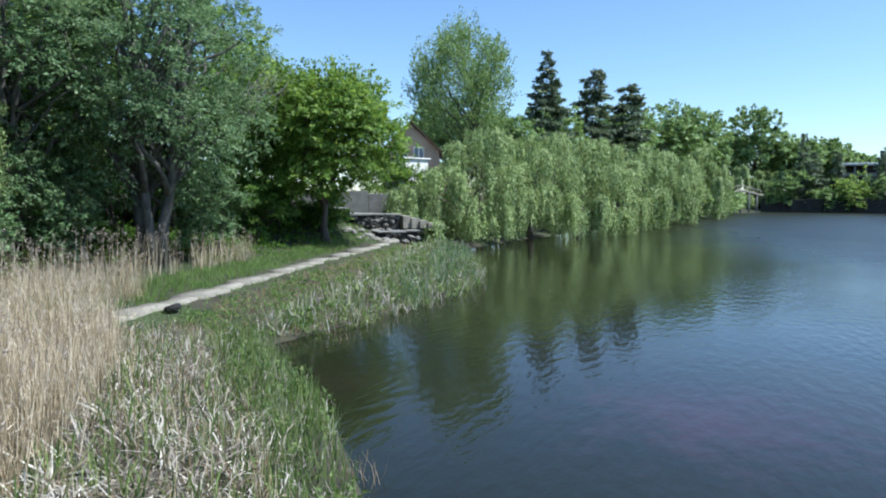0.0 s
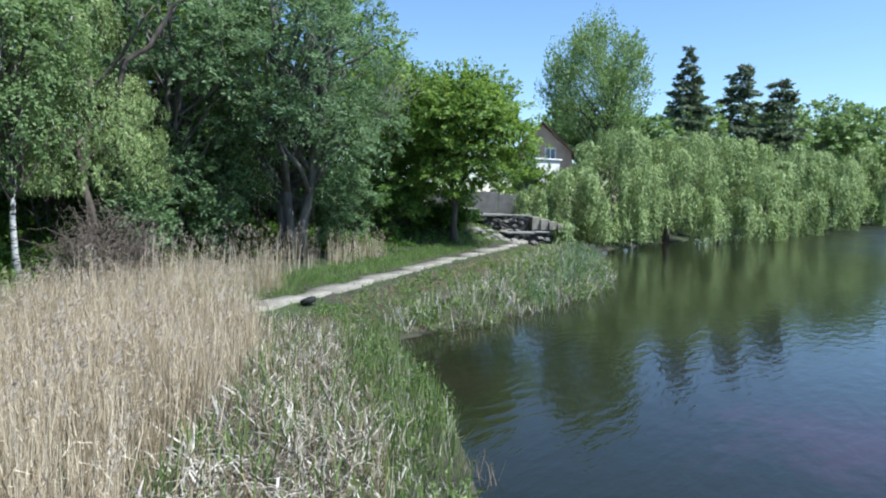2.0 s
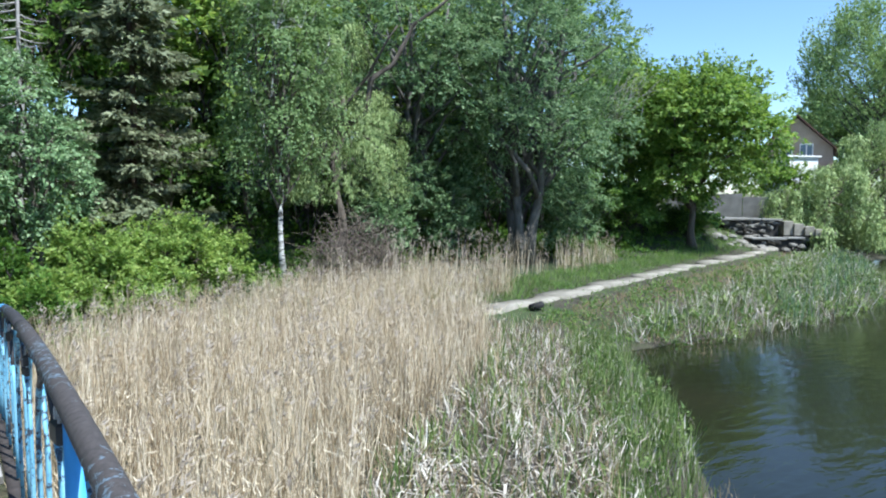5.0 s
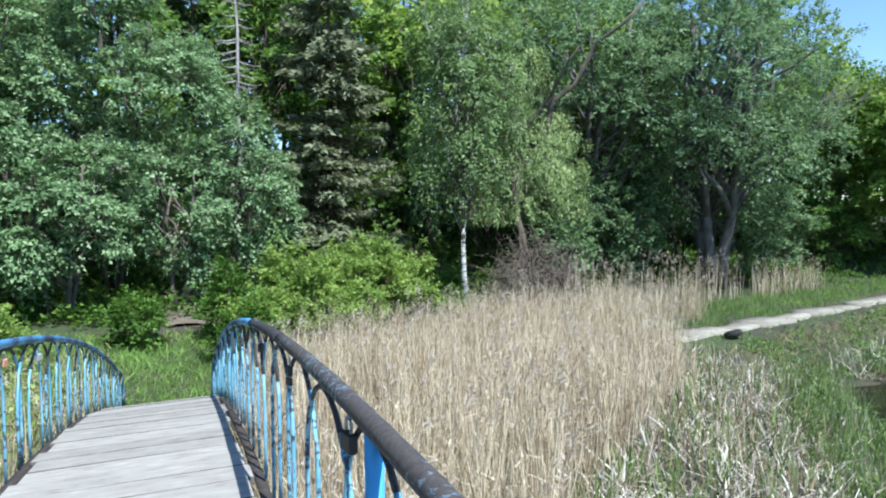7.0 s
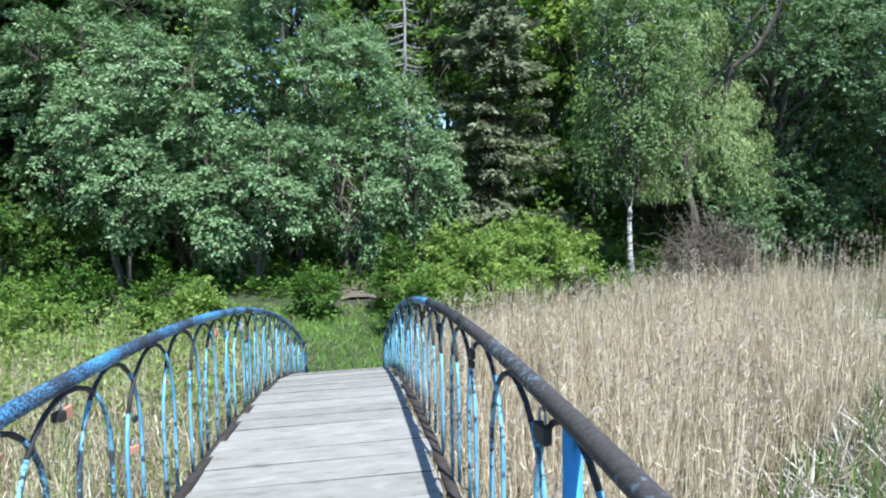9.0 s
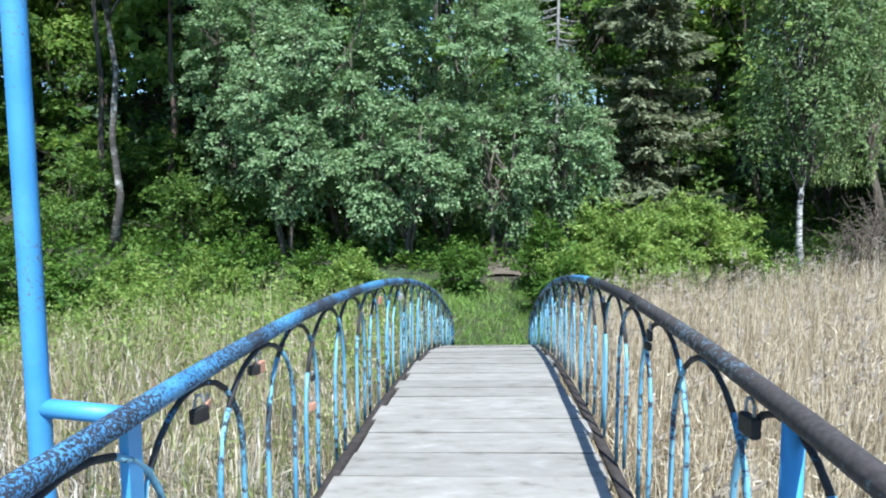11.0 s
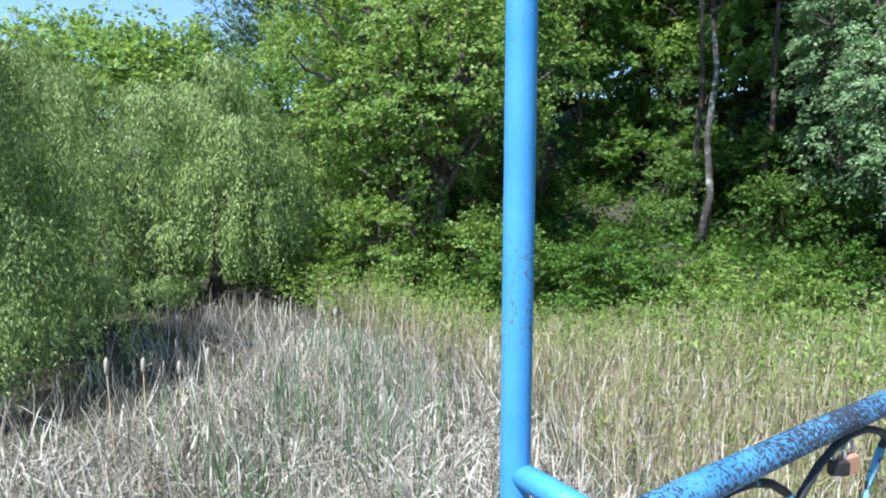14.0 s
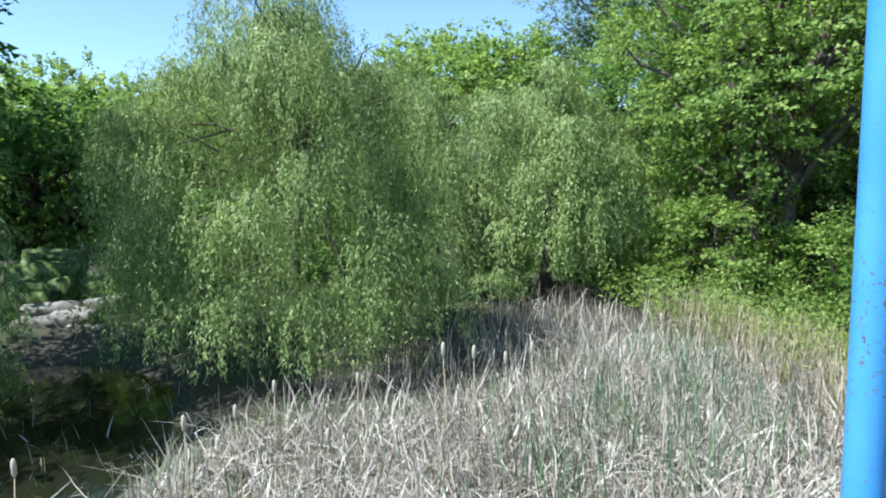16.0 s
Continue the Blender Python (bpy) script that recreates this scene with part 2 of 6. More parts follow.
# ground: litter, soil and grass by height and patches
GROUND, gn, gl, gb = material("bank_ground")
ga = noise_tex(gn, gl, 0.35, 8.0, 0.65)
gr = ramp(gn, [(0.30, (0.030, 0.027, 0.018)), (0.46, (0.062, 0.054, 0.034)), (0.56, (0.042, 0.058, 0.018)), (0.75, (0.055, 0.085, 0.022))])
gl.new(ga.outputs["Fac"], gr.inputs[0])
gd = noise_tex(gn, gl, 9.0, 6.0, 0.7)
gm = gn.new("ShaderNodeMix")
gm.data_type, gm.blend_type = "RGBA", "MULTIPLY"
gm.inputs[0].default_value = 0.8
gs = ramp(gn, [(0.3, (0.45, 0.45, 0.45)), (0.7, (1.2, 1.2, 1.2))])
gl.new(gd.outputs["Fac"], gs.inputs[0])
gl.new(gr.outputs[0], gm.inputs[6])
gl.new(gs.outputs[0], gm.inputs[7])
gl.new(gm.outputs[2], gb.inputs["Base Color"])
gb.inputs["Roughness"].default_value = 0.95
bump(gn, gl, gb, gd.outputs["Fac"], 0.8, 0.06)

# pond water: murky green, faint ripples
WATER, qn, ql, qb = material("pond_water")
qa = noise_tex(qn, ql, 0.09, 3.0, 0.5)
qr = ramp(qn, [(0.35, (0.011, 0.013, 0.006)), (0.56, (0.015, 0.016, 0.009)), (0.70, (0.021, 0.020, 0.012))])
ql.new(qa.outputs["Fac"], qr.inputs[0])
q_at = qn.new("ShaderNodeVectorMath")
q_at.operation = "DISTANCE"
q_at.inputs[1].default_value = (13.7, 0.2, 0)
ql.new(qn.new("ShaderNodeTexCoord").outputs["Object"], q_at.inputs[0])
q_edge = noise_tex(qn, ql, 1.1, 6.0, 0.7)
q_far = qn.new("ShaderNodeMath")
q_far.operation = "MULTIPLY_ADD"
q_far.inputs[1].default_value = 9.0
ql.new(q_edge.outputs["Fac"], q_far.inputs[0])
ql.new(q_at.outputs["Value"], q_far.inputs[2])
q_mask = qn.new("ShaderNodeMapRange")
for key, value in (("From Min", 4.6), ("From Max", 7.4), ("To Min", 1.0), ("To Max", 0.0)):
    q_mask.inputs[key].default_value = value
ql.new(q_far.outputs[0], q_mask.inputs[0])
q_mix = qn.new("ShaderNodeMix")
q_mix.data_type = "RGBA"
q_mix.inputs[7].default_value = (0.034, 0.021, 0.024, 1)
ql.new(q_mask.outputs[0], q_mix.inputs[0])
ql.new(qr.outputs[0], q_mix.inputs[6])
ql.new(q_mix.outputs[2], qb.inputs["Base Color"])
qb.inputs["IOR"].default_value = 1.33
qw = noise_tex(qn, ql, 1.5, 3.0, 0.5, (1.0, 2.4, 1.0))
# the open water lies in the wind, the bay under the trees is calm
qp = qn.new("ShaderNodeSeparateXYZ")
ql.new(qn.new("ShaderNodeTexCoord").outputs["Object"], qp.inputs[0])
qv = noise_tex(qn, ql, 0.05, 3.0, 0.5, (1.0, 1.5, 1.0))
q_lee = qn.new("ShaderNodeMath")
q_lee.operation = "MULTIPLY_ADD"
q_lee.inputs[1].default_value = -3.0
ql.new(qp.outputs[1], q_lee.inputs[0])
ql.new(qp.outputs[0], q_lee.inputs[2])
qm = qn.new("ShaderNodeMath")
qm.operation = "MULTIPLY_ADD"
qm.inputs[1].default_value = 50.0
ql.new(qv.outputs["Fac"], qm.inputs[0])
ql.new(q_lee.outputs[0], qm.inputs[2])
qz = qn.new("ShaderNodeMapRange")
for key, value in (("From Min", 54.0), ("From Max", 112.0), ("To Min", 0.75), ("To Max", 4.0)):
    qz.inputs[key].default_value = value
ql.new(qm.outputs[0], qz.inputs[0])
qs = qn.new("ShaderNodeMath")
qs.operation = "MULTIPLY"
ql.new(qw.outputs["Fac"], qs.inputs[0])
ql.new(qz.outputs[0], qs.inputs[1])
bump(qn, ql, qb, qs.outputs[0], 0.2, 0.10)
# waves too fine to build out there: a rougher sheen
q_rough = qn.new("ShaderNodeMapRange")
for key, value in (("From Min", 54.0), ("From Max", 125.0), ("To Min", 0.07), ("To Max", 0.36)):
    q_rough.inputs[key].default_value = value
ql.new(qm.outputs[0], q_rough.inputs[0])
ql.new(q_rough.outputs[0], qb.inputs["Roughness"])

GLASS, _, _, vb = material("window_glass")
vb.inputs["Base Color"].default_value = (0.10, 0.14, 0.18, 1)
vb.inputs["Roughness"].default_value = 0.08

# ---------------------------------------------------------------- geometry helpers


class Geo:
    """Collects quads and triangles for one mesh."""

    def __init__(self):
        self.v, self.q, self.t, self.n = [], [], [], 0
        self.flat = False

    def add(self, v, q=None, t=None):
        v = np.asarray(v, dtype=np.float64).reshape(-1, 3)
        if q is not None and len(q):
            self.q.append(np.asarray(q, dtype=np.int64).reshape(-1, 4) + self.n)
        if t is not None and len(t):
            self.t.append(np.asarray(t, dtype=np.int64).reshape(-1, 3) + self.n)
        self.v.append(v)
        self.n += len(v)

    def mesh(self, name, mat, smooth=False):
        me = bpy.data.meshes.new(name)
        v = np.concatenate(self.v) if self.v else np.zeros((0, 3))
        q = np.concatenate(self.q) if self.q else np.zeros((0, 4), dtype=np.int64)
        t = np.concatenate(self.t) if self.t else np.zeros((0, 3), dtype=np.int64)
        me.vertices.add(len(v))
        me.vertices.foreach_set("co", v.astype(np.float32).ravel())
        me.loops.add(q.size + t.size)
        me.loops.foreach_set("vertex_index", np.concatenate([q.ravel(), t.ravel()]).astype(np.int32))
        me.polygons.add(len(q) + len(t))
        starts = np.concatenate([np.arange(len(q)) * 4, q.size + np.arange(len(t)) * 3])
        me.polygons.foreach_set("loop_start", starts.astype(np.int32))
        me.polygons.foreach_set("use_smooth", np.full(len(q) + len(t), smooth or not self.flat))
        me.materials.append(mat)
        me.update(calc_edges=True)
        return me


def part(name, geo, mat, parent=None, label="", smooth=False):
    me = geo.mesh(name, mat, smooth) if isinstance(geo, Geo) else geo
    ob = new(name, me)
    if parent is not None:
        ob.parent = parent
    if label:
        ob["label"] = label
    return ob


def root(name, x, y, z, label, category, group="", kind="", turn=0.0):
    ob = new(name)
    ob.location = (x, y, z)
    ob.rotation_euler = (0, 0, turn)
    return tagged(ob, label, category, group, kind)


def unit(a):
    return a / np.maximum(np.linalg.norm(a, axis=-1, keepdims=True), 1e-9)


def tube(geo, pts, radii, sides=8, cap=True):
    """A round bar along a line of points."""
    pts = np.asarray(pts, float)
    radii = np.broadcast_to(np.asarray(radii, float), (len(pts),))
    tan = unit(np.gradient(pts, axis=0))
    ref = np.where(np.abs(tan[:, 2:3]) > 0.9, np.array([[1.0, 0, 0]]), np.array([[0, 0, 1.0]]))
    a = unit(np.cross(tan, ref))
    b = np.cross(tan, a)
    ang = np.linspace(0, 2 * np.pi, sides, endpoint=False)
    ring = pts[:, None] + radii[:, None, None] * (np.cos(ang)[None, :, None] * a[:, None] + np.sin(ang)[None, :, None] * b[:, None])
    n = len(pts)
    i, j = np.meshgrid(np.arange(n - 1), np.arange(sides), indexing="ij")
    k = (j + 1) % sides
    q = np.stack([i * sides + j, i * sides + k, (i + 1) * sides + k, (i + 1) * sides + j], -1).reshape(-1, 4)
    v = ring.reshape(-1, 3)
    t = []
    if cap:
        v = np.concatenate([v, pts[:1], pts[-1:]])
        for j in range(sides):
            t.append((n * sides, (j + 1) % sides, j))
            t.append((n * sides + 1, (n - 1) * sides + j, (n - 1) * sides + (j + 1) % sides))
    geo.add(v, q, t)


def box(geo, lo, hi, bevel=0.0):
    """A block with chamfered upright and lying edges."""
    (x0, y0, z0), (x1, y1, z1) = lo, hi
    geo.flat = True
    if bevel <= 0:
        v = [(x0, y0, z0), (x1, y0, z0), (x1, y1, z0), (x0, y1, z0), (x0, y0, z1), (x1, y0, z1), (x1, y1, z1), (x0, y1, z1)]
        geo.add(v, [(0, 3, 2, 1), (4, 5, 6, 7), (0, 1, 5, 4), (1, 2, 6, 5), (2, 3, 7, 6), (3, 0, 4, 7)])
        return
    b = bevel
    rings = []
    for z, i in ((z0, b), (z0 + b, 0), (z1 - b, 0), (z1, b)):
        rings += [(x0 + i, y0 + i, z), (x1 - i, y0 + i, z), (x1 - i, y1 - i, z), (x0 + i, y1 - i, z)]
    q = [(0, 3, 2, 1), (12, 13, 14, 15)]
    for r in range(3):
        for k in range(4):
            q.append((r * 4 + k, r * 4 + (k + 1) % 4, r * 4 + 4 + (k + 1) % 4, r * 4 + 4 + k))
    geo.add(rings, q)


def leaves(geo, p, d, up, length, width):
    """Small pointed leaves at p, pointing along d, their faces towards up."""
    d = unit(d)
    s = unit(np.cross(d, up))
    length = np.asarray(length)[:, None]
    width = np.asarray(width)[:, None]
    wide = p + d * length * 0.28
    v = np.stack([wide - s * width * 0.55, wide + s * width * 0.55, p + d * length], 1)
    n = len(p)
    geo.add(v.reshape(-1, 3), None, np.arange(n * 3).reshape(n, 3))


def blades(geo, p, height, width, lean, bend, rng, kink=None):
    """Grass and reed blades: two tapering pieces each, the upper one bent over."""
    n = len(p)
    a = rng.uniform(0, 2 * np.pi, n)
    s = np.stack([np.cos(a), np.sin(a), np.zeros(n)], 1)
    up = np.array([[0, 0, 1.0]])
    f = 0.55 if kink is None else kink[:, None]
    mid = p + lean * f + up * (height[:, None] * f)
    tip = mid + (lean + bend) * (1 - f) + up * (height * (1 - np.clip(np.linalg.norm(bend, axis=1) / np.maximum(height, 0.01), 0, 1.6)))[:, None] * (1 - f)
    w = width[:, None]
    v = np.stack([p - s * w * 0.5, p + s * w * 0.5, mid + s * w * 0.42, mid - s * w * 0.42, tip], 1).reshape(-1, 3)
    i = np.arange(n)[:, None] * 5
    geo.add(v, i + np.array([[0, 1, 2, 3]]), i + np.array([[3, 2, 4]]))


def limb_line(a, b, rng, sag=0.12, n=6, wob=0.04):
    a, b = np.asarray(a, float), np.asarray(b, float)
    t = np.linspace(0, 1, n)[:, None]
    size = np.linalg.norm(b - a)
    out = a + (b - a) * t
    out[:, 2] += (np.sin(t[:, 0] * np.pi) * sag * size)
    out[1:-1] += rng.normal(0, wob * size, (n - 2, 3))
    return out


def inside(poly, x, y):
    poly = np.asarray(poly, float)
    res = np.zeros(len(x), bool)
    j = len(poly) - 1
    for i in range(len(poly)):
        (xi, yi), (xj, yj) = poly[i], poly[j]
        c = ((yi > y) != (yj > y)) & (x < (xj - xi) * (y - yi) / (yj - yi + 1e-12) + xi)
        res ^= c
        j = i
    return res


def scatter(poly, density, rng):
    poly = np.asarray(poly, float)
    lo, hi = poly.min(0), poly.max(0)
    n = int(density * np.prod(hi - lo))
    p = rng.uniform(lo, hi, (n, 2))
    return p[inside(poly, p[:, 0], p[:, 1])]


def line_distance(line, x, y):
    """Distance to a line of points, positive on its left side."""
    line = np.asarray(line, float)
    best = np.full(x.shape, 1e9)
    side = np.zeros(x.shape)
    for (ax, ay), (bx, by) in zip(line[:-1], line[1:]):
        dx, dy = bx - ax, by - ay
        t = np.clip(((x - ax) * dx + (y - ay) * dy) / (dx * dx + dy * dy), 0, 1)
        d = np.hypot(x - ax - t * dx, y - ay - t * dy)
        s = np.sign(dx * (y - ay) - dy * (x - ax))
        near = d < best - 1e-9
        best = np.where(near, d, best)
        side = np.where(near, s, side)
    return best * side


def smooth_noise(x, y, scale, seed=0):
    """Cheap waves, about -1 to 1."""
    out = 0
    r = np.random.default_rng(seed)
    for k in range(5):
        a, ph, f = r.uniform(0, 6.28), r.uniform(0, 6.28), r.uniform(0.6, 1.7) / scale
        out = out + np.sin((x * np.cos(a) + y * np.sin(a)) * f * 6.28 + ph)
    return out / 2.6


# ---------------------------------------------------------------- ground and water
SHORE = [(4.9, -60), (4.9, -4), (5.6, 1.5), (6.9, 3.5), (8.2, 4.7), (9.2, 5.5), (10.4, 6.6), (12.0, 8.6), (13.4, 10.3), (14.6, 11.6), (16.8, 11.2), (20.7, 11.1), (23.6, 11.1),
         (30, 11.8), (36, 14.5), (44, 18.4), (50, 20.6), (57, 20.2), (75, 19.8), (92, 18.6), (115, 16.2), (150, 12.0), (180, 8.6), (206, 5), (222, 0.5), (225.5, -5), (224.5, -31), (226, -50), (260, -80), (420, -140)]
BANK = [(-200, -60), (-60, -18), (-25, 0), (-18, 7), (-13, 10.5), (-8, 13.6), (0, 14.6), (4, 15.5), (8, 18), (12, 18.6), (16, 18.4), (22, 19.4), (33, 22), (42, 24.6),
        (50, 25), (70, 24), (100, 20), (150, 14), (215, 8), (230, 0), (230, -35), (236, -60), (420, -130)]


def land(x, y):
    x, y = np.asarray(x, float), np.asarray(y, float)
    ds = line_distance(SHORE, x, y)
    db = line_distance(BANK, x, y)
    marsh = np.clip(0.12 + ds * 0.10, -1.2, 0.5)
    hill = 0.5 + 0.12 * np.clip(db, 0, 12) + 0.30 * np.clip(db - 12, 0, 28) * np.clip((95 - x) / 40, 0.15, 1)
    h = np.where(db > 0, np.maximum(marsh, hill), np.minimum(marsh, 0.5))
    h = h + np.where(db > -1.5, 1.9 * np.exp(-((x - 43.5) ** 2 / 50 + (y - 29.5) ** 2 / 16)), 0)
    h = h - 1.1 * np.exp(-(((x + 11.2) / 5.4) ** 2 + ((y + 4.6) / 3.4) ** 2) ** 2)
    h = h + 0.05 * smooth_noise(x, y, 4.0, 3) * np.clip(ds, 0, 1)
    return np.where(ds < 0, np.clip(ds * 0.3, -1.2, 0) - 0.05, h)


def axis_steps(lo, hi, a, b, fine, coarse):
    return np.unique(np.concatenate([np.arange(lo, a, coarse), np.arange(a, b, fine), np.arange(b, hi + coarse, coarse)]))


gx = np.unique(np.concatenate([axis_steps(-260, 60, -40, 60, 1.1, 6.0), np.arange(60, 280, 2.0), np.arange(280, 470, 8.0)]))
gy = axis_steps(-200, 260, -20, 45, 1.0, 6.0)
X, Y = np.meshgrid(gx, gy, indexing="ij")
Zg = land(X, Y)
g = Geo()
ni, nj = X.shape
i, j = np.meshgrid(np.arange(ni - 1), np.arange(nj - 1), indexing="ij")
verts = np.stack([X, Y, Zg], -1).reshape(-1, 3)
quads = np.stack([i * nj + j, (i + 1) * nj + j, (i + 1) * nj + j + 1, i * nj + j + 1], -1).reshape(-1, 4)
nv = len(verts)
ring_in = [(gx[0], gy[0]), (gx[-1], gy[0]), (gx[-1], gy[-1]), (gx[0], gy[-1])]
skirt = [(x, y, float(land(np.array([x]), np.array([y]))[0])) for x, y in ring_in] + [(math.copysign(3500, x), math.copysign(3500, y), 3.0) for x, y in ring_in]
g.add(verts, quads)
g.add(skirt, [(k, 4 + k, 4 + (k + 1) % 4, (k + 1) % 4) for k in range(4)])
tagged(part("ground", g, GROUND, smooth=True), "brown and green earth bank rising to a wooded slope", "ground", kind="structure")
g = Geo()
g.add([(-900, -900, 0), (900, -900, 0), (900, 900, 0), (-900, 900, 0)], [(0, 1, 2, 3)])
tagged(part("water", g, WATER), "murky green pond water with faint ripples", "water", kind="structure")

# concrete path along the bank, slab by slab
PATH_LINE = [(5.6, 13.6), (7.4, 14.5), (9.3, 15.2), (11.5, 15.9), (14.0, 16.4), (16.5, 16.9), (19.0, 17.7), (22.0, 18.6), (26.0, 19.8), (31.0, 21.3), (37.0, 22.7), (43.0, 23.9)]
path_root = tagged(new("pavement"), "pale worn concrete slab path along the bank", "path", kind="structure")
rng = np.random.default_rng(5)
pl = np.array(PATH_LINE)
seg = np.r_[0, np.cumsum(np.hypot(*np.diff(pl, axis=0).T))]
s0 = 0.0
while s0 < seg[-1] - 1.0:
    ln = rng.uniform(1.5, 2.1)
    sm = s0 + ln / 2
    cx, cy = np.interp(sm, seg, pl[:, 0]), np.interp(sm, seg, pl[:, 1])
    dx, dy = np.interp(sm + 0.5, seg, pl[:, 0]) - np.interp(sm - 0.5, seg, pl[:, 0]), np.interp(sm + 0.5, seg, pl[:, 1]) - np.interp(sm - 0.5, seg, pl[:, 1])
    g = Geo()
    wd = rng.uniform(0.34, 0.54)
    cut = rng.uniform(-0.18, 0.16, 8)
    ring = [(-ln / 2 + 0.02, -wd + cut[0]), (0, -wd + cut[1]), (ln / 2 - 0.02, -wd + cut[2]), (ln / 2 + cut[3] * 0.3, 0), (ln / 2 - 0.02, wd + cut[4]), (0, wd + cut[5]), (-ln / 2 + 0.02, wd + cut[6]), (-ln / 2 + cut[7] * 0.3, 0)]
    top = [(a, b, 0.05) for a, b in ring]
    low = [(a * 1.01, b * 1.03, -0.12) for a, b in ring]
    g.add(top + low + [(0, 0, 0.055)], [(k, 8 + k, 8 + (k + 1) % 8, (k + 1) % 8) for k in range(8)], [(16, k, (k + 1) % 8) for k in range(8)])
    ob = part("slab", g, CONCRETE, path_root)
    zc = float(land(np.array([cx]), np.array([cy]))[0])
    ob.location = (cx, cy, zc + 0.03)
    ob.rotation_euler = (rng.normal(0, 0.015), rng.normal(0, 0.015), math.atan2(dy, dx))
    s0 += ln

# earth trail from the bridge end up the slope
g = Geo()
TRAIL = np.array([(0.35, 20.2), (0.25, 21.4), (0.3, 22.6), (0.2, 24.0), (0.5, 26.0), (1.2, 29.0), (2.6, 34.0)])
tt = np.linspace(0, 1, 60)
tx, ty = np.interp(tt, np.linspace(0, 1, 7), TRAIL[:, 0]), np.interp(tt, np.linspace(0, 1, 7), TRAIL[:, 1])
cols = []
for o in (-0.5, -0.25, 0.0, 0.25, 0.5):
    xx = tx + o * (1 + 0.2 * smooth_noise(tx, ty, 2.0, 51))
    cols.append(np.stack([xx, ty, land(xx, ty) + (0.07 if abs(o) < 0.4 else 0.0)], 1))
cols = np.stack(cols, 1)
g.add(cols.reshape(-1, 3), [(a * 5 + b, a * 5 + b + 1, a * 5 + b + 6, a * 5 + b + 5) for a in range(59) for b in range(4)])
tagged(part("trail", g, SOIL, smooth=True), "trodden earth trail from the bridge up the slope", "path", kind="structure")

# ---------------------------------------------------------------- the arched footbridge
APEX, CURVE, DECK_CURVE, DECK_Z, RAIL_Z, HALF = 1.29, 0.01454, 0.0127, 2.55, 3.49, 0.80
LEAN = 0.028  # the deck and rails sink a little towards the west side
Y_END, Y_START = 13.9, -10.6


def arch(y, z):
    return z - (DECK_CURVE if z == DECK_Z else CURVE) * (np.asarray(y, float) - APEX) ** 2


bridge = root("footbridge", 0, 0, 0, "arched footbridge with grey plank deck and light blue steel railings", "bridge")
rng = np.random.default_rng(11)
for sx in (-1, 1):
    ys = np.linspace(Y_START, Y_END + 0.15, 40)
    g = Geo()
    for x0, x1, zt, zb in ((0.735, 0.80, -0.012 if sx < 0 else -0.045, -0.065), (0.60, 0.63, -0.06, -0.26)):
        prof = np.stack([arch(ys, DECK_Z)] * 4, 1)
        xs = np.array([x0, x1, x1, x0]) * sx
        zz = np.array([zt, zt, zb, zb])
        v = np.stack([np.broadcast_to(xs, prof.shape), np.broadcast_to(ys[:, None], prof.shape), prof + zz], -1).reshape(-1, 3)
        n = len(ys)
        q = [(k * 4 + a, k * 4 + (a + 1) % 4, k * 4 + 4 + (a + 1) % 4, k * 4 + 4 + a) for k in range(n - 1) for a in range(4)]
        q += [(0, 1, 2, 3), ((n - 1) * 4 + 3, (n - 1) * 4 + 2, (n - 1) * 4 + 1, (n - 1) * 4)]
        g.add(v, q)
    beam = part("side_beam", g, RUST, bridge, "rusty brown steel edge beam")
    beam.location.z = sx * HALF * LEAN
# landing blocks under both ends
for yy in (Y_START, Y_END):
    g = Geo()
    zt = float(arch(yy, DECK_Z)) - 0.1
    box(g, (-1.0, yy - 0.1, -0.6), (1.0, yy + 0.45, zt), 0.03)
    part("abutment", g, GREY_WALL, bridge, "grey concrete abutment")
# dark sheet added under the planks, so the gaps read as shade
ys = np.linspace(Y_START, Y_END, 40)
g = Geo()
v = np.stack([np.stack([np.full(40, x0), ys, arch(ys, DECK_Z) + dz], 1) for x0, dz in ((-0.66, -0.052), (0.66, -0.052), (0.66, -0.075), (-0.66, -0.075))], 1).reshape(-1, 3)
g.add(v, [(k * 4 + a, k * 4 + (a + 1) % 4, k * 4 + 4 + (a + 1) % 4, k * 4 + 4 + a) for k in range(39) for a in range(4)])
part("gap_backing", g, RUST, bridge, "dark sheet added to give the plank gaps their shade")
# planks
y = Y_START
while y < Y_END:
    w = rng.uniform(0.24, 0.40)
    g = Geo()
    x0, x1 = -0.735 + rng.uniform(-0.03, 0.03), 0.70 + rng.uniform(-0.035, 0.03)
    box(g, (x0, -w / 2 + rng.uniform(0.0005, 0.0035), -0.045), (x1, w / 2 - rng.uniform(0.0005, 0.0035), rng.uniform(-0.005, 0.005)), 0.004)
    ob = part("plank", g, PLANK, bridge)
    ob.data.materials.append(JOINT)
    # sides and chamfers take the dirt and painted shade of the joints
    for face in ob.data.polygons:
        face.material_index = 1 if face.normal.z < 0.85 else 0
    ym = y + w / 2
    ob.location = (0, ym, float(arch(ym, DECK_Z)))
    ob.rotation_euler = (-2 * DECK_CURVE * (ym - APEX) + rng.normal(0, 0.004), -LEAN + rng.normal(0, 0.003), rng.normal(0, 0.008))
    y += w

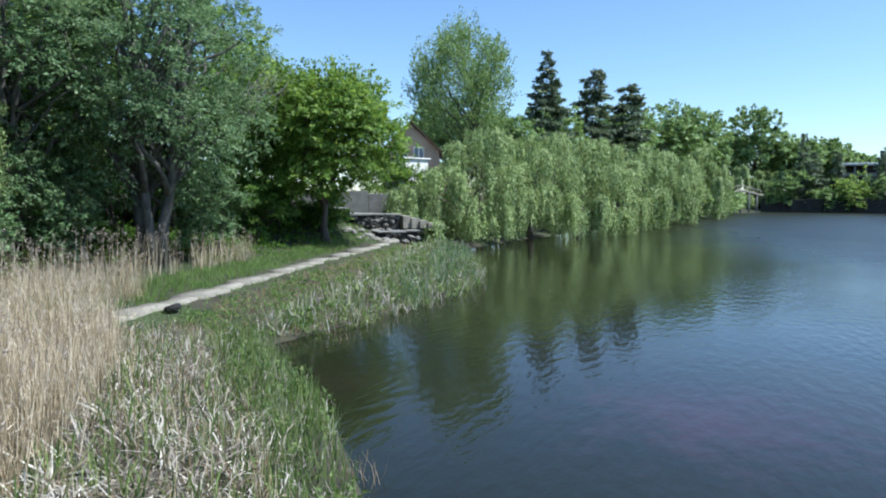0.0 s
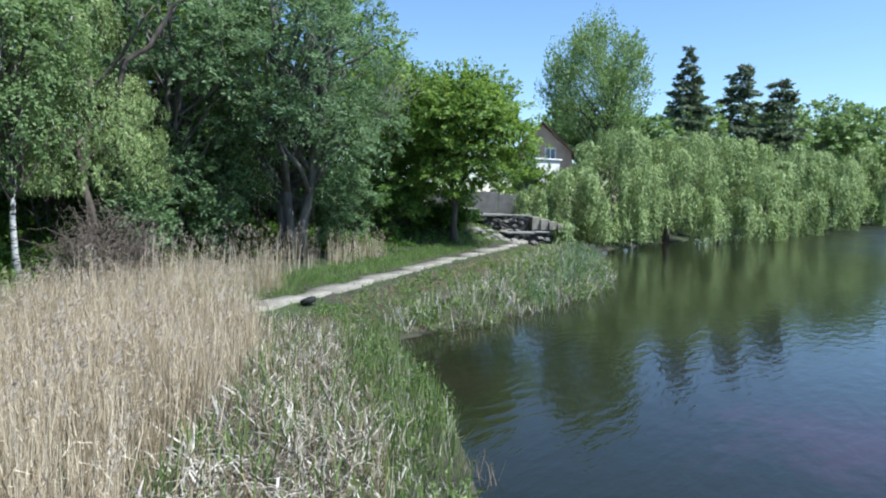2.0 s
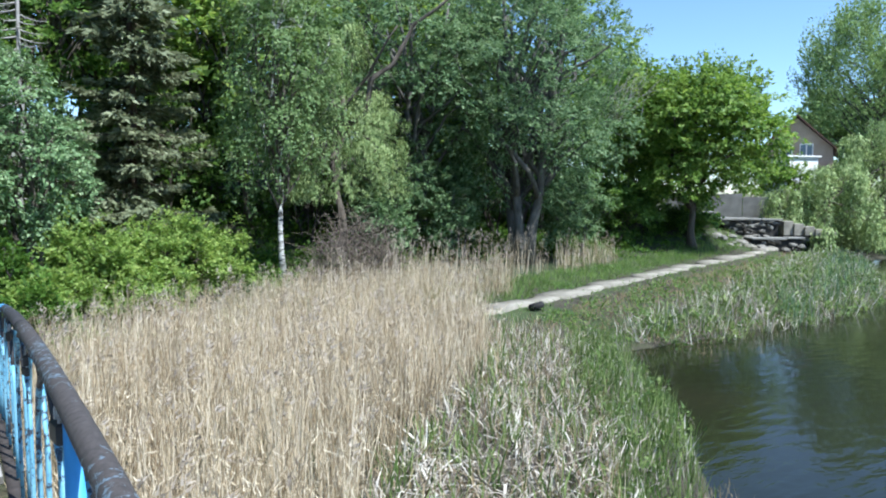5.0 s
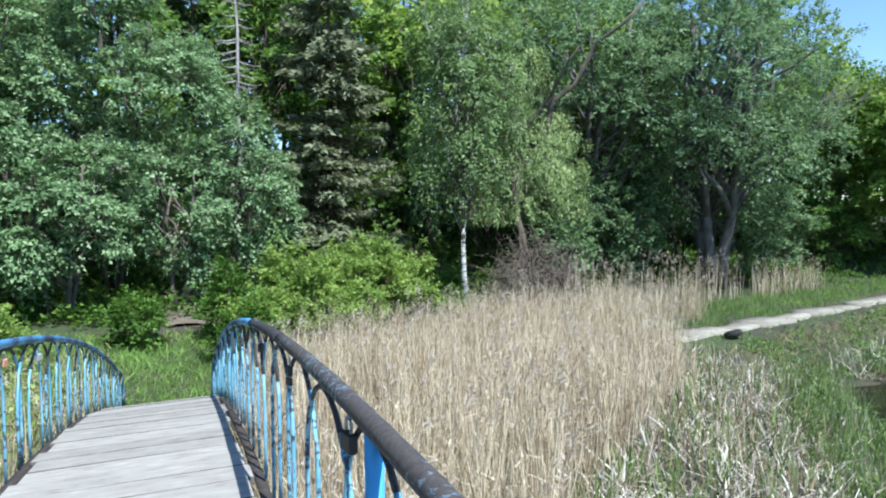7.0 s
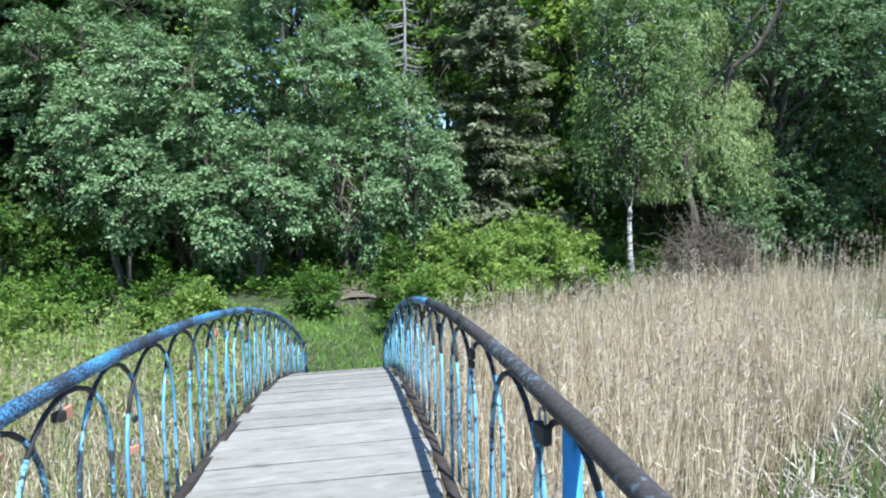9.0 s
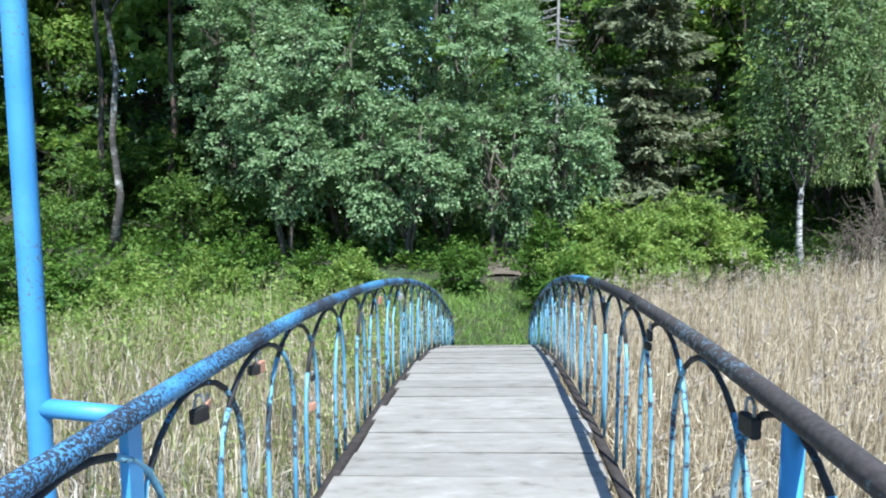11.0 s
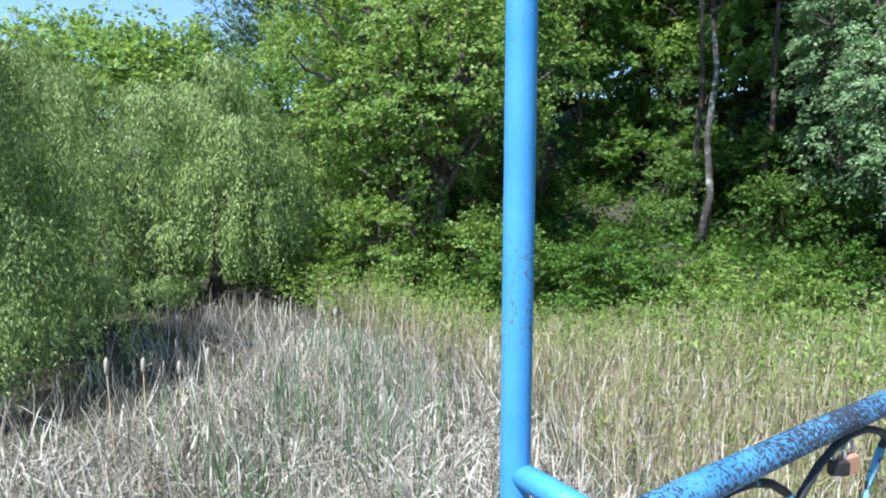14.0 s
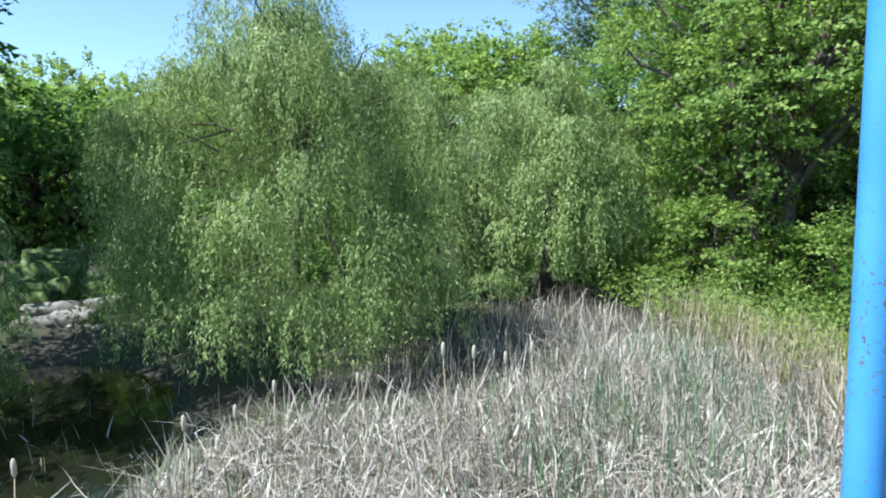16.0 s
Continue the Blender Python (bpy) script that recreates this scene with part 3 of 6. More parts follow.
HW = 0.40
for sx, name, mat, label in ((-1, "railing", BLUE_RAIL, "chipped light blue railing of interlaced steel arches"), (1, "railing", RUST_RAIL, "worn railing of interlaced blue steel arches under a rust-dark handrail")):
    rail = new(name)
    rail.parent = bridge
    rail.location.z = sx * HALF * LEAN
    rail["label"] = label
    xr = sx * HALF
    ys = np.linspace(Y_START + 0.3, Y_END - 0.25, 90)
    pts = np.stack([np.full_like(ys, xr), ys, arch(ys, RAIL_Z)], 1)
    tail = np.array([[xr, Y_END - 0.1, float(arch(Y_END - 0.1, RAIL_Z)) - 0.06], [xr, Y_END + 0.02, float(arch(Y_END, RAIL_Z)) - 0.25], [xr, Y_END + 0.06, float(arch(Y_END, DECK_Z)) - 0.05]])
    pts = np.concatenate([pts, tail])
    cut = [0, len(pts)] if sx < 0 else [0, int(np.searchsorted(ys, 3.5)), int(np.searchsorted(ys, 5.2)), len(pts)]
    for i0, i1, coat in zip(cut[:-1], cut[1:], (mat, DARK_BAR, BLUE_RAIL)):
        g = Geo()
        tube(g, pts[max(0, i0 - 1):i1], 0.031, 12)
        part("handrail", g, coat, rail, "tubular handrail", True)
    pitch, first = (0.555, 1.89) if sx < 0 else (0.605, 2.24)
    k0 = math.ceil((Y_START + 0.7 - first) / pitch)
    k1 = math.floor((Y_END - 0.6 - first) / pitch)
    for k in range(k0, k1 + 1):
        pk = first + pitch * k + rng.normal(0, 0.03)
        h1, h2 = HW + rng.normal(0, 0.04), HW + rng.normal(0, 0.04)
        rise = min(0.42 + rng.normal(0, 0.02), 0.55 * float(arch(pk, RAIL_Z) - arch(pk, DECK_Z)))
        a = np.linspace(0, np.pi, 15)
        yy = pk - np.cos(a) * np.where(a < np.pi / 2, h1, h2)
        top = float(arch(pk, RAIL_Z)) - 0.034
        zz = top - rise * (1 - np.sin(a) ** 0.9)
        low1, low2 = float(arch(pk - h1, DECK_Z)) - 0.03, float(arch(pk + h2, DECK_Z)) - 0.03
        yy = np.r_[pk - h1 * 0.98, pk - h1, yy, pk + h2, pk + h2 * 0.98]
        zz = np.r_[low1, (low1 + zz[0]) / 2, zz, (low2 + zz[-1]) / 2, low2]
        xx = xr + rng.normal(0, 0.004) + (0.008 if k % 2 else -0.008)
        line = np.stack([np.full_like(yy, xx), yy, zz], 1)
        c0, c1 = 6 + int(rng.integers(-1, 2)), 13 + int(rng.integers(-1, 2))
        # arch tops coloured dark: wear plus the handrail's shade painted in
        for nm, piece, pm in (("bar", line[:c0], BLUE_BAR), ("arch", line[c0 - 1:c1], DARK_BAR), ("bar", line[c1 - 1:], BLUE_BAR)):
            g = Geo()
            tube(g, piece, 0.0105, 6)
            part(nm, g, pm, rail, "worn arched top of the bars with handrail shade in its colour" if nm == "arch" else "", True)
    # posts
    for yp in (-8.2, -5.0, -1.8, 1.57):
        g = Geo()
        zt, zb = float(arch(yp, RAIL_Z)) - 0.01, float(arch(yp, DECK_Z)) - 0.25
        if sx < 0:
            box(g, (xr - 0.012, yp - 0.032, zb), (xr + 0.012, yp + 0.032, zt), 0.003)
        else:
            tube(g, [(xr, yp, zb), (xr, yp, (zb + zt) / 2), (xr, yp, zt)], 0.026, 10)
        part("post", g, BLUE, rail, "", sx > 0)

# tall pole beside the railing, held by a short arm
POLE_PAINT = paint("speckled_blue_paint", (0.062, 0.26, 0.55), (0.095, 0.33, 0.62), 0.915, 105, (0.075, 0.07, 0.065))
pole = root("pole", -1.03, 1.56, 0, "tall light blue painted steel pole beside the railing", "pole")
g = Geo()
tube(g, [(0, 0, z) for z in (-0.5, 1.0, 2.5, 4.0, 6.0, 8.5)], 0.0285, 16)
part("shaft", g, POLE_PAINT, pole, "", True)
g = Geo()
tube(g, [(0.0, 0.0, 3.485), (0.11, 0.0, 3.478), (0.215, -0.005, 3.472)], 0.024, 12)
part("arm", g, POLE_PAINT, pole, "", True)

# padlocks


def padlock(x, y, z, size, mat, label, turn):
    lock = root("padlock", x, y, z + x * LEAN, label, "padlock", "padlocks on the railings", turn=turn)
    g = Geo()
    w, h, d = size, size * 0.85, size * 0.38
    box(g, (-w / 2, -d / 2, -h), (w / 2, d / 2, 0), size * 0.09)
    part("body", g, mat, lock)
    g = Geo()
    a = np.linspace(0, np.pi, 9)
    r = w * 0.30
    arcp = np.stack([np.cos(a) * r, np.zeros(9), size * 0.30 + np.sin(a) * r], 1)
    tube(g, np.r_[[[r, 0, -0.005]], arcp, [[-r, 0, -0.005]]], size * 0.075, 6)
    part("shackle", g, STEEL, lock, "steel shackle", True)
    return lock


for x, y, z, size, mat, label, turn in (
        (-0.785, 2.45, 3.392, 0.060, COPPER, "copper-coloured padlock hanging on the crossed blue bars", 1.4),
        (-0.785, 2.40, 3.39, 0.045, BLACK_STEEL, "small black padlock hanging on the crossed blue bars", 0.9),
        (-0.785, 1.93, 3.39, 0.060, BLACK_STEEL, "large black padlock hanging on the crossed blue bars", 1.2),
        (-0.785, 1.99, 3.39, 0.035, COPPER, "small pinkish padlock beside a large black one", 1.7),
        (-0.775, 3.14, 3.00, 0.045, COPPER, "small orange padlock halfway down a blue bar", 1.2),
        (-0.785, 3.20, 3.12, 0.035, BLACK_STEEL, "small dark padlock on a blue bar", 1.5),
        (-0.785, 5.1, 3.18, 0.06, COPPER, "faded tan padlock under the handrail", 1.4),
        (-0.785, 6.2, 3.02, 0.07, STEEL, "pale steel padlock under the handrail", 1.3),
        (0.785, 1.80, 3.41, 0.072, BLACK_STEEL, "large black padlock hanging beside the railing post", 1.7),
        (0.785, 3.00, 3.37, 0.055, BLACK_STEEL, "dark padlock on the crossed bars of the railing", 1.5),
        (0.785, 3.03, 3.31, 0.045, BLACK_STEEL, "dark padlock below another on the railing", 1.8),
        (0.785, 4.30, 3.26, 0.065, BLACK_STEEL, "black padlock under the rust-dark handrail", 1.3)):
    padlock(x, y, z, size, mat, label, turn)

# ---------------------------------------------------------------- trees


def ball(n, rng):
    return unit(rng.normal(0, 1, (n, 3)))


def trunk_geo(line, r0, r1, sides=10):
    g = Geo()
    n = len(line)
    t = np.linspace(0, 1, n)
    rad = r0 + (r1 - r0) * t ** 0.8
    rad[0] *= 1.35
    tube(g, line, rad, sides)
    return g


def broadleaf(name, x, y, height, crown, lobes, count, leaf, mat, label, bark=BARK, trunk_r=0.16, stems=1, droop=0.25, seed=1, wide=0.55,
              clump=0.45, group="", category="tree", lean=(0, 0), z=None, shell=0.6, low=0.0, rise=0.1, fan=None, fat=1.0, limb_bark=None):
    """A tree or shrub: stems, limbs to the lobes of its crown, twigs, and sprays of single leaves. crown: centre z, radii across and up."""
    rng = np.random.default_rng(seed)
    zb = float(land(np.array([x]), np.array([y]))[0]) - 0.05 if z is None else z
    tree = root(name, x, y, zb, label, category, group)
    cz, rx, rz = crown
    cen = np.array([lean[0], lean[1], cz])
    span = np.array([rx, rx, rz])
    lobes = int(lobes * 1.6)
    count, leaf = int(count * 1.6), leaf * 0.8
    # lobes spread apart over the crown, each picked as the loneliest of a few candidates
    cent = np.zeros((lobes, 3))
    for k in range(lobes):
        dirs = ball(9, rng)
        dirs[:, 2] = dirs[:, 2] * 0.85 + 0.08
        cand = dirs * rng.uniform(0.42, 0.86, (9, 1))
        gap = np.min(np.linalg.norm(cand[:, None] - cent[None, :k], axis=2), axis=1) if k else np.zeros(9)
        cent[k] = cand[int(np.argmax(gap))]
    cent = cen + cent * span * (1 - 0.62 * max(0.0, fat - 1))
    rad = rng.uniform(0.18, 0.36, lobes) * min(1.0, (30 / lobes) ** 0.3) * fat
    for s in range(stems):
        a = rng.uniform(0, 6.28) if fan is None else fan + (s + 0.5) / stems * 6.28
        off = np.array([math.cos(a), math.sin(a), 0]) * (0.25 if stems > 1 else 0.0)
        tip = cen + np.array([math.cos(a) * rx * 0.42, math.sin(a) * rx * 0.42, rz * rng.uniform(0.2, 0.55)]) * (1.0 if stems > 1 else 0.35)
        line = limb_line(off * 0.8, tip, rng, 0.0, 8, 0.007)
        part("trunk", trunk_geo(line, trunk_r * (1.0 if stems == 1 else 0.7), trunk_r * 0.2), bark, tree, "", True)
        for k in range(s, lobes, stems):
            f = np.clip((cent[k, 2] - rz * 0.3) / max(tip[2], 0.1) * 0.75, 0.18, 0.92)
            idx = f * 7
            start = line[int(idx)] + (line[min(int(idx) + 1, 7)] - line[int(idx)]) * (idx % 1)
            lg = Geo()
            ll = limb_line(start, cent[k], rng, 0.07, 6, 0.028)
            tube(lg, ll, np.linspace(trunk_r * 0.42, trunk_r * 0.1, 6), 6)
            part("limb" if k < 10 else "branch", lg, limb_bark or bark, tree, "", True)
    # leafy sprays on the outer and upper side of each lobe, thin below
    per = 36
    nc = max(8, count // per)
    which = rng.choice(lobes, nc, p=rad ** 2 / np.sum(rad ** 2))
    dd = ball(nc, rng)
    away = unit(cent[which] - cen)
    flip = np.sum(dd * (away * 0.7 + np.array([0, 0, 0.75])), axis=1) < -0.25
    flip &= rng.random(nc) < 0.8
    dd[flip] *= -1
    rr = rng.uniform(shell, 1.05, (nc, 1))
    cc = cent[which] + dd * rr * rad[which][:, None] * span
    if category == "bush":
        cc[:, 2] += rng.exponential(0.14, nc) * rz
    keep = cc[:, 2] > low
    cc, dd, which = cc[keep], dd[keep], which[keep]
    nc = len(cc)
    tg = Geo()
    for k in rng.choice(nc, min(nc // 4, 140), replace=False):
        tube(tg, limb_line(cent[which[k]], cc[k], rng, 0.05, 4, 0.05), [0.022, 0.016, 0.01, 0.004], 3, False)
    tagged(part("inner_crown", tg, bark, tree), kind="stuff")
    axis = unit(dd * 0.8 + unit(cc - cen) * 0.5 + rng.normal(0, 0.35, (nc, 3)) + np.array([0, 0, rise]))
    reach = clump * 1.5 * rng.uniform(0.6, 1.35, nc)
    n = nc * per
    ci = np.repeat(np.arange(nc), per)
    u = axis[ci]
    side = unit(np.cross(u, np.array([[0, 0, 1.0]]) + rng.normal(0, 0.15, (nc, 3))[ci]))
    t = rng.uniform(0, 1, n)[:, None]
    span_l = reach[ci][:, None]
    w = rng.uniform(-1, 1, (n, 1)) * 0.42 * (1.1 - 0.7 * t)
    p = cc[ci] + span_l * (u * (t - 0.35) + side * w + np.array([[0, 0, -1.0]]) * (droop * 0.9 * t ** 2 + 0.25 * np.abs(w))) + rng.normal(0, 0.075, (n, 3)) * span_l
    d = u * 0.7 + side * np.sign(w) * 0.7 + rng.normal(0, 0.4, (n, 3)) + np.array([0, 0, -droop])
    lobe_out = unit(cc - cent[which])[ci]
    up = np.array([[0, 0, 0.65]]) + lobe_out * 0.8 + unit(p - cen) * 0.25 + rng.normal(0, 0.38, (n, 3))
    ln = leaf * rng.uniform(0.65, 1.3, n)
    lg = Geo()
    leaves(lg, p, d, up, ln, ln * wide)
    tagged(part("crown", lg, mat, tree), kind="stuff")
    return tree


def willow(name, x, y, height, rx, bundles, strands, leaf, mat, label, seed=1, hang=(1.2, 3.2), trunk_r=0.25, group="", low=0.15, per=22, z=None, ry=None, ragged=0.4, skirt=0.42, taper=0.0):
    """A weeping willow: arching limbs, bundles of hanging strands with narrow leaves down to the ground."""
    rng = np.random.default_rng(seed)
    zb = float(land(np.array([x]), np.array([y]))[0]) - 0.05 if z is None else z
    tree = root(name, x, y, zb, label, "tree", group)
    ry = ry or rx
    masses = max(14, bundles // 8)
    dd = np.zeros((masses, 3))
    for k in range(masses):
        cand = ball(7, rng)
        cand[:, 2] = np.abs(cand[:, 2]) * 1.3 - skirt
        cand = unit(cand)
        gap = np.min(np.linalg.norm(cand[:, None] - dd[None, :k], axis=2), axis=1) if k else np.zeros(7)
        dd[k] = cand[int(np.argmax(gap))]
    rr = rng.uniform(0.5, 0.92, (masses, 1)) ** 0.6
    base_z = height * 0.36
    mass = np.array([0, 0, base_z]) + dd * rr * np.array([rx, ry, height - base_z]) * 0.88
    mass[:, :2] *= (1 - taper * np.clip(dd[:, 2:], 0, 1))
    mi = rng.integers(0, masses, bundles)
    dome = ball(bundles, rng)
    dome[:, 2] = np.abs(dome[:, 2]) * 0.9
    mr = rng.uniform(0.11, 0.25, masses)[mi][:, None] * np.array([rx, ry, rx * 0.75])
    head = mass[mi] + dome * mr * rng.uniform(0.6, 1.0, (bundles, 1))
    head[:, 2] = np.maximum(head[:, 2], low + 0.7)
    drop = rng.uniform(hang[0], hang[1], masses)[mi]
    line = limb_line((0, 0, 0), (rng.normal(0, 0.3), rng.normal(0, 0.3), height * 0.55), rng, 0, 7, 0.02)
    part("trunk", trunk_geo(line, trunk_r, trunk_r * 0.45), BARK, tree, "", True)
    order = rng.permutation(bundles)
    for k in order[:9]:
        lg = Geo()
        tube(lg, limb_line(line[int(rng.integers(3, 7))], head[k] * np.array([0.5, 0.5, 0.8]), rng, 0.06, 7, 0.02), np.linspace(trunk_r * 0.4, 0.02, 7), 6)
        part("limb", lg, BARK, tree, "", True)
    tg = Geo()
    for k in order[9:90]:
        tube(tg, limb_line(line[int(rng.integers(3, 7))] * 0.5 + head[k] * 0.5, head[k] * np.array([0.9, 0.9, 0.97]), rng, 0.08, 5, 0.03), np.linspace(0.025, 0.006, 5), 4, False)
    tagged(part("inner_crown", tg, BARK, tree), kind="stuff")
    ns = bundles * strands
    bi = np.repeat(np.arange(bundles), strands)
    start = head[bi] + rng.normal(0, 1, (ns, 3)) * np.array([0.17, 0.17, 0.12]) * (rx / 5.0) ** 0.5
    length = drop[bi] * rng.uniform(0.45, 1.1, ns)
    stop = low + ragged * rng.uniform(0, 1, ns) ** 1.5
    length = np.minimum(length, np.maximum(start[:, 2] - stop, 0.3))
    outd = unit((start - mass[mi][bi]) * np.array([1, 1, 0.8]) + 0.25 * unit(start * np.array([1, 1, 0])))
    flat = np.array([1.0, 1.0, 0.0])
    swing = outd * flat * rng.uniform(0.05, 0.5, (ns, 1)) + rng.normal(0, 0.12, (ns, 3)) * np.array([1, 1, 0])
    per, leaf = int(per * 1.75), leaf * 0.85
    n = ns * per
    si = np.repeat(np.arange(ns), per)
    t = rng.uniform(0, 1, n)
    p = start[si] + swing[si] * (1 - (1 - t[:, None]) ** 2) + np.array([[0, 0, 1.0]]) * (0.15 * np.sin(t * 3.0) - t * length[si])[:, None] + rng.normal(0, 0.03, (n, 3))
    p[:, 2] = np.maximum(p[:, 2], stop[si] + rng.uniform(0, 0.3, n))
    d = np.array([[0, 0, -0.75]]) + swing[si] * (0.9 - t[:, None]) + rng.normal(0, 0.34, (n, 3))
    up = outd[si] * 1.2 + rng.normal(0, 0.45, (n, 3)) + np.array([0, 0, 0.35])
    ln = leaf * rng.uniform(0.7, 1.3, n)
    g = Geo()
    leaves(g, p, d, up, ln, ln * 0.22)
    tagged(part("crown", g, mat, tree), kind="stuff")
    return tree


def conifer(name, x, y, height, rx, tiers, mat, label, seed=1, low=0.12, bare=False, leaf=0.28, fill=40, bark=PINE_BARK, trunk_r=0.2, group="", power=0.9, z=None):
    """A spruce or pine: straight trunk, drooping branches in whorls, flat sprays of needles."""
    rng = np.random.default_rng(seed)
    zb = float(land(np.array([x]), np.array([y]))[0]) - 0.05 if z is None else z
    tree = root(name, x, y, zb, label, "tree", group)
    line = limb_line((0, 0, 0), (0, 0, height), rng, 0, 8, 0.004)
    part("trunk", trunk_geo(line, trunk_r, 0.02), bark, tree, "", True)
    bg, ng = Geo(), Geo()
    for ti in range(tiers):
        for b in range(int(rng.integers(5, 8))):
            f = low + (1 - low) * min(0.985, (ti + rng.uniform(-0.1, 1.1)) / tiers)
            reach = rx * max(0.05, (1 - f) / (1 - low)) ** power
            a = rng.uniform(0, 6.28)
            ln = reach * rng.uniform(0.6, 1.15)
            u = np.array([math.cos(a), math.sin(a), 0])
            s = np.linspace(0, 1, 6)
            pts = np.array([0, 0, f * height]) + u * (ln * s)[:, None] + np.array([0, 0, 1.0]) * (-ln * 0.35 * s + ln * 0.22 * s ** 3)[:, None]
            tube(bg, pts, np.linspace(0.035, 0.006, 6), 4, False)
            if bare:
                for q in range(5):
                    c = pts[int(rng.integers(1, 5))]
                    tube(bg, [c, c + u * 0.3 * ln + rng.normal(0, 0.25, 3) * ln * 0.6 + np.array([0, 0, -0.08])], [0.008, 0.002], 3, False)
                continue
            m = max(8, int(fill * 1.7 * ln / max(rx, 0.1)))
            t = rng.uniform(0.15, 1.0, m)
            side = np.cross(u, [0, 0, 1.0])
            w = rng.uniform(-1, 1, m) * (0.42 * ln * (1.05 - t))
            c = np.stack([np.interp(t, s, pts[:, k]) for k in range(3)], 1) + side * w[:, None] + rng.normal(0, 0.05, (m, 3)) - np.array([0, 0, 1.0]) * (np.abs(w) * 0.25)[:, None]
            d = u * 0.8 + side * (np.sign(w) * 0.6)[:, None] + rng.normal(0, 0.35, (m, 3)) + np.array([0, 0, -0.25])
            up = np.array([[0, 0, 0.6]]) + u * 0.7 + rng.normal(0, 0.4, (m, 3))
            l2 = leaf * rng.uniform(0.7, 1.4, m)
            leaves(ng, c, d, up, l2, l2 * 0.42)
    tagged(part("bough_frame", bg, bark, tree), kind="stuff")
    if not bare:
        tagged(part("crown", ng, mat, tree), kind="stuff")
    return tree


# east bank
broadleaf("willow_tree", 22.4, 24.0, 15, (8.2, 5.6, 7.0), 34, 42000, 0.22, LEAF_GREY, "tall grey-green tree with several leaning stems above the reeds", GREY_BARK, 0.36, 5, seed=21, wide=0.42, clump=0.5, low=2.6, shell=0.6, fan=0.4)
# dead grey twigs at the crown's sunny edge
rng = np.random.default_rng(24)
g = Geo()
for k in range(70):
    b = np.array([3.2, -2.2, 7.2]) + rng.normal(0, 0.5, 3)
    tube(g, limb_line(b, b + np.array([rng.uniform(0.3, 1.6), rng.uniform(-1.5, 0.0), rng.uniform(0.2, 2.6)]), rng, 0.05, 4, 0.05), [0.014, 0.01, 0.007, 0.003], 3, False)
tagged(part("dead_wood", g, TWIG_GREY, bpy.data.objects["willow_tree"], "bare grey twigs at the crown's edge"), kind="stuff")
for x, y, cz, rx, rz, seed in ((24.9, 23.9, 2.3, 1.4, 2.1, 221), (27.0, 25.0, 2.0, 1.6, 1.9, 222), (19.6, 25.4, 2.6, 1.2, 1.6, 223), (16.0, 25.2, 3.4, 1.5, 1.9, 224), (18.4, 24.4, 1.8, 1.3, 1.5, 225), (14.6, 24.0, 1.6, 1.2, 1.4, 226)):
    broadleaf("bush", x, y, cz + rz, (cz, rx, rz), 8, 3600, 0.24, LEAF_GREY, "grey-green shoots at the foot of the tree", GREY_BARK, 0.05, 3, seed=seed, category="bush", wide=0.45, clump=0.4, low=0.2, group="shoots under the grey trees")
broadleaf("willow_tree", 17.8, 27.0, 14, (8.4, 5.0, 6.4), 26, 24000, 0.28, LEAF_GREY, "shaded grey-green tree behind dry reeds", GREY_BARK, 0.26, 3, seed=22, wide=0.42, clump=0.5, low=2.4)
broadleaf("walnut_tree", 37.2, 25.2, 11, (6.7, 5.2, 5.2), 30, 34000, 0.34, LEAF_WALNUT, "broad bright green walnut tree over a stepped bank", BARK, 0.25, 1, seed=23, wide=0.55, clump=0.6, low=0.9, fat=1.25, shell=0.55)
for x, y, cz, rx, rz, seed in ((39.6, 27.0, 0.9, 1.5, 1.1, 26), (33.0, 27.6, 1.6, 2.4, 1.8, 27), (37.2, 29.0, 1.8, 2.4, 1.9, 28)):
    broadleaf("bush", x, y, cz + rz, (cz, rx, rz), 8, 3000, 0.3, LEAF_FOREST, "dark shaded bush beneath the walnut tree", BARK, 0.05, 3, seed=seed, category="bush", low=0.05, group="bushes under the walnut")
broadleaf("bush", 52.5, 27.8, 6, (3.5, 1.9, 2.3), 9, 4500, 0.3, LEAF_WALNUT, "tall green bush before the white outbuilding", BARK, 0.06, 3, seed=30, category="bush", low=0.2, fat=1.2)
broadleaf("bush", 49.0, 29.4, 5, (2.9, 2.0, 2.6), 9, 4500, 0.3, LEAF_WALNUT, "green bush behind the grey garden wall", BARK, 0.06, 3, seed=29, category="bush", low=0.2)
for k, (x, y, h, rx, nb, seed) in enumerate(((57.5, 22.6, 12.2, 5.6, 210, 31), (50.8, 23.6, 7.6, 3.9, 120, 37), (48.4, 25.4, 5.4, 2.0, 60, 39), (49.6, 25.6, 5.2, 2.7, 80, 38), (64.5, 20.2, 12.4, 6.0, 220, 32), (77, 18.8, 13.6, 7.0, 230, 33), (93, 17.6, 13.6, 8.0, 210, 34),
                                             (113, 15.6, 14.8, 9.0, 200, 35), (146, 12.5, 16.0, 10.0, 180, 36))):
    willow("weeping_willow", x, y, h, rx, nb, 10, 0.45 + 0.004 * (x - 57), LEAF_WILLOW, "weeping willow trailing its branches over the water", seed, (2.4, 6.5), 0.3, "willows along the water", 0.05, 9)
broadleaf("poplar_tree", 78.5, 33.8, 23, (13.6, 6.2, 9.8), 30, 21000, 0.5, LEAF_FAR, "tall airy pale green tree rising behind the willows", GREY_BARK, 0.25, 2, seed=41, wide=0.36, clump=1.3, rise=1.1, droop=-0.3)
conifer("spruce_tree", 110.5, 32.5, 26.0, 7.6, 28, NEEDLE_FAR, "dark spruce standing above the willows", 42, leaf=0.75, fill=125)
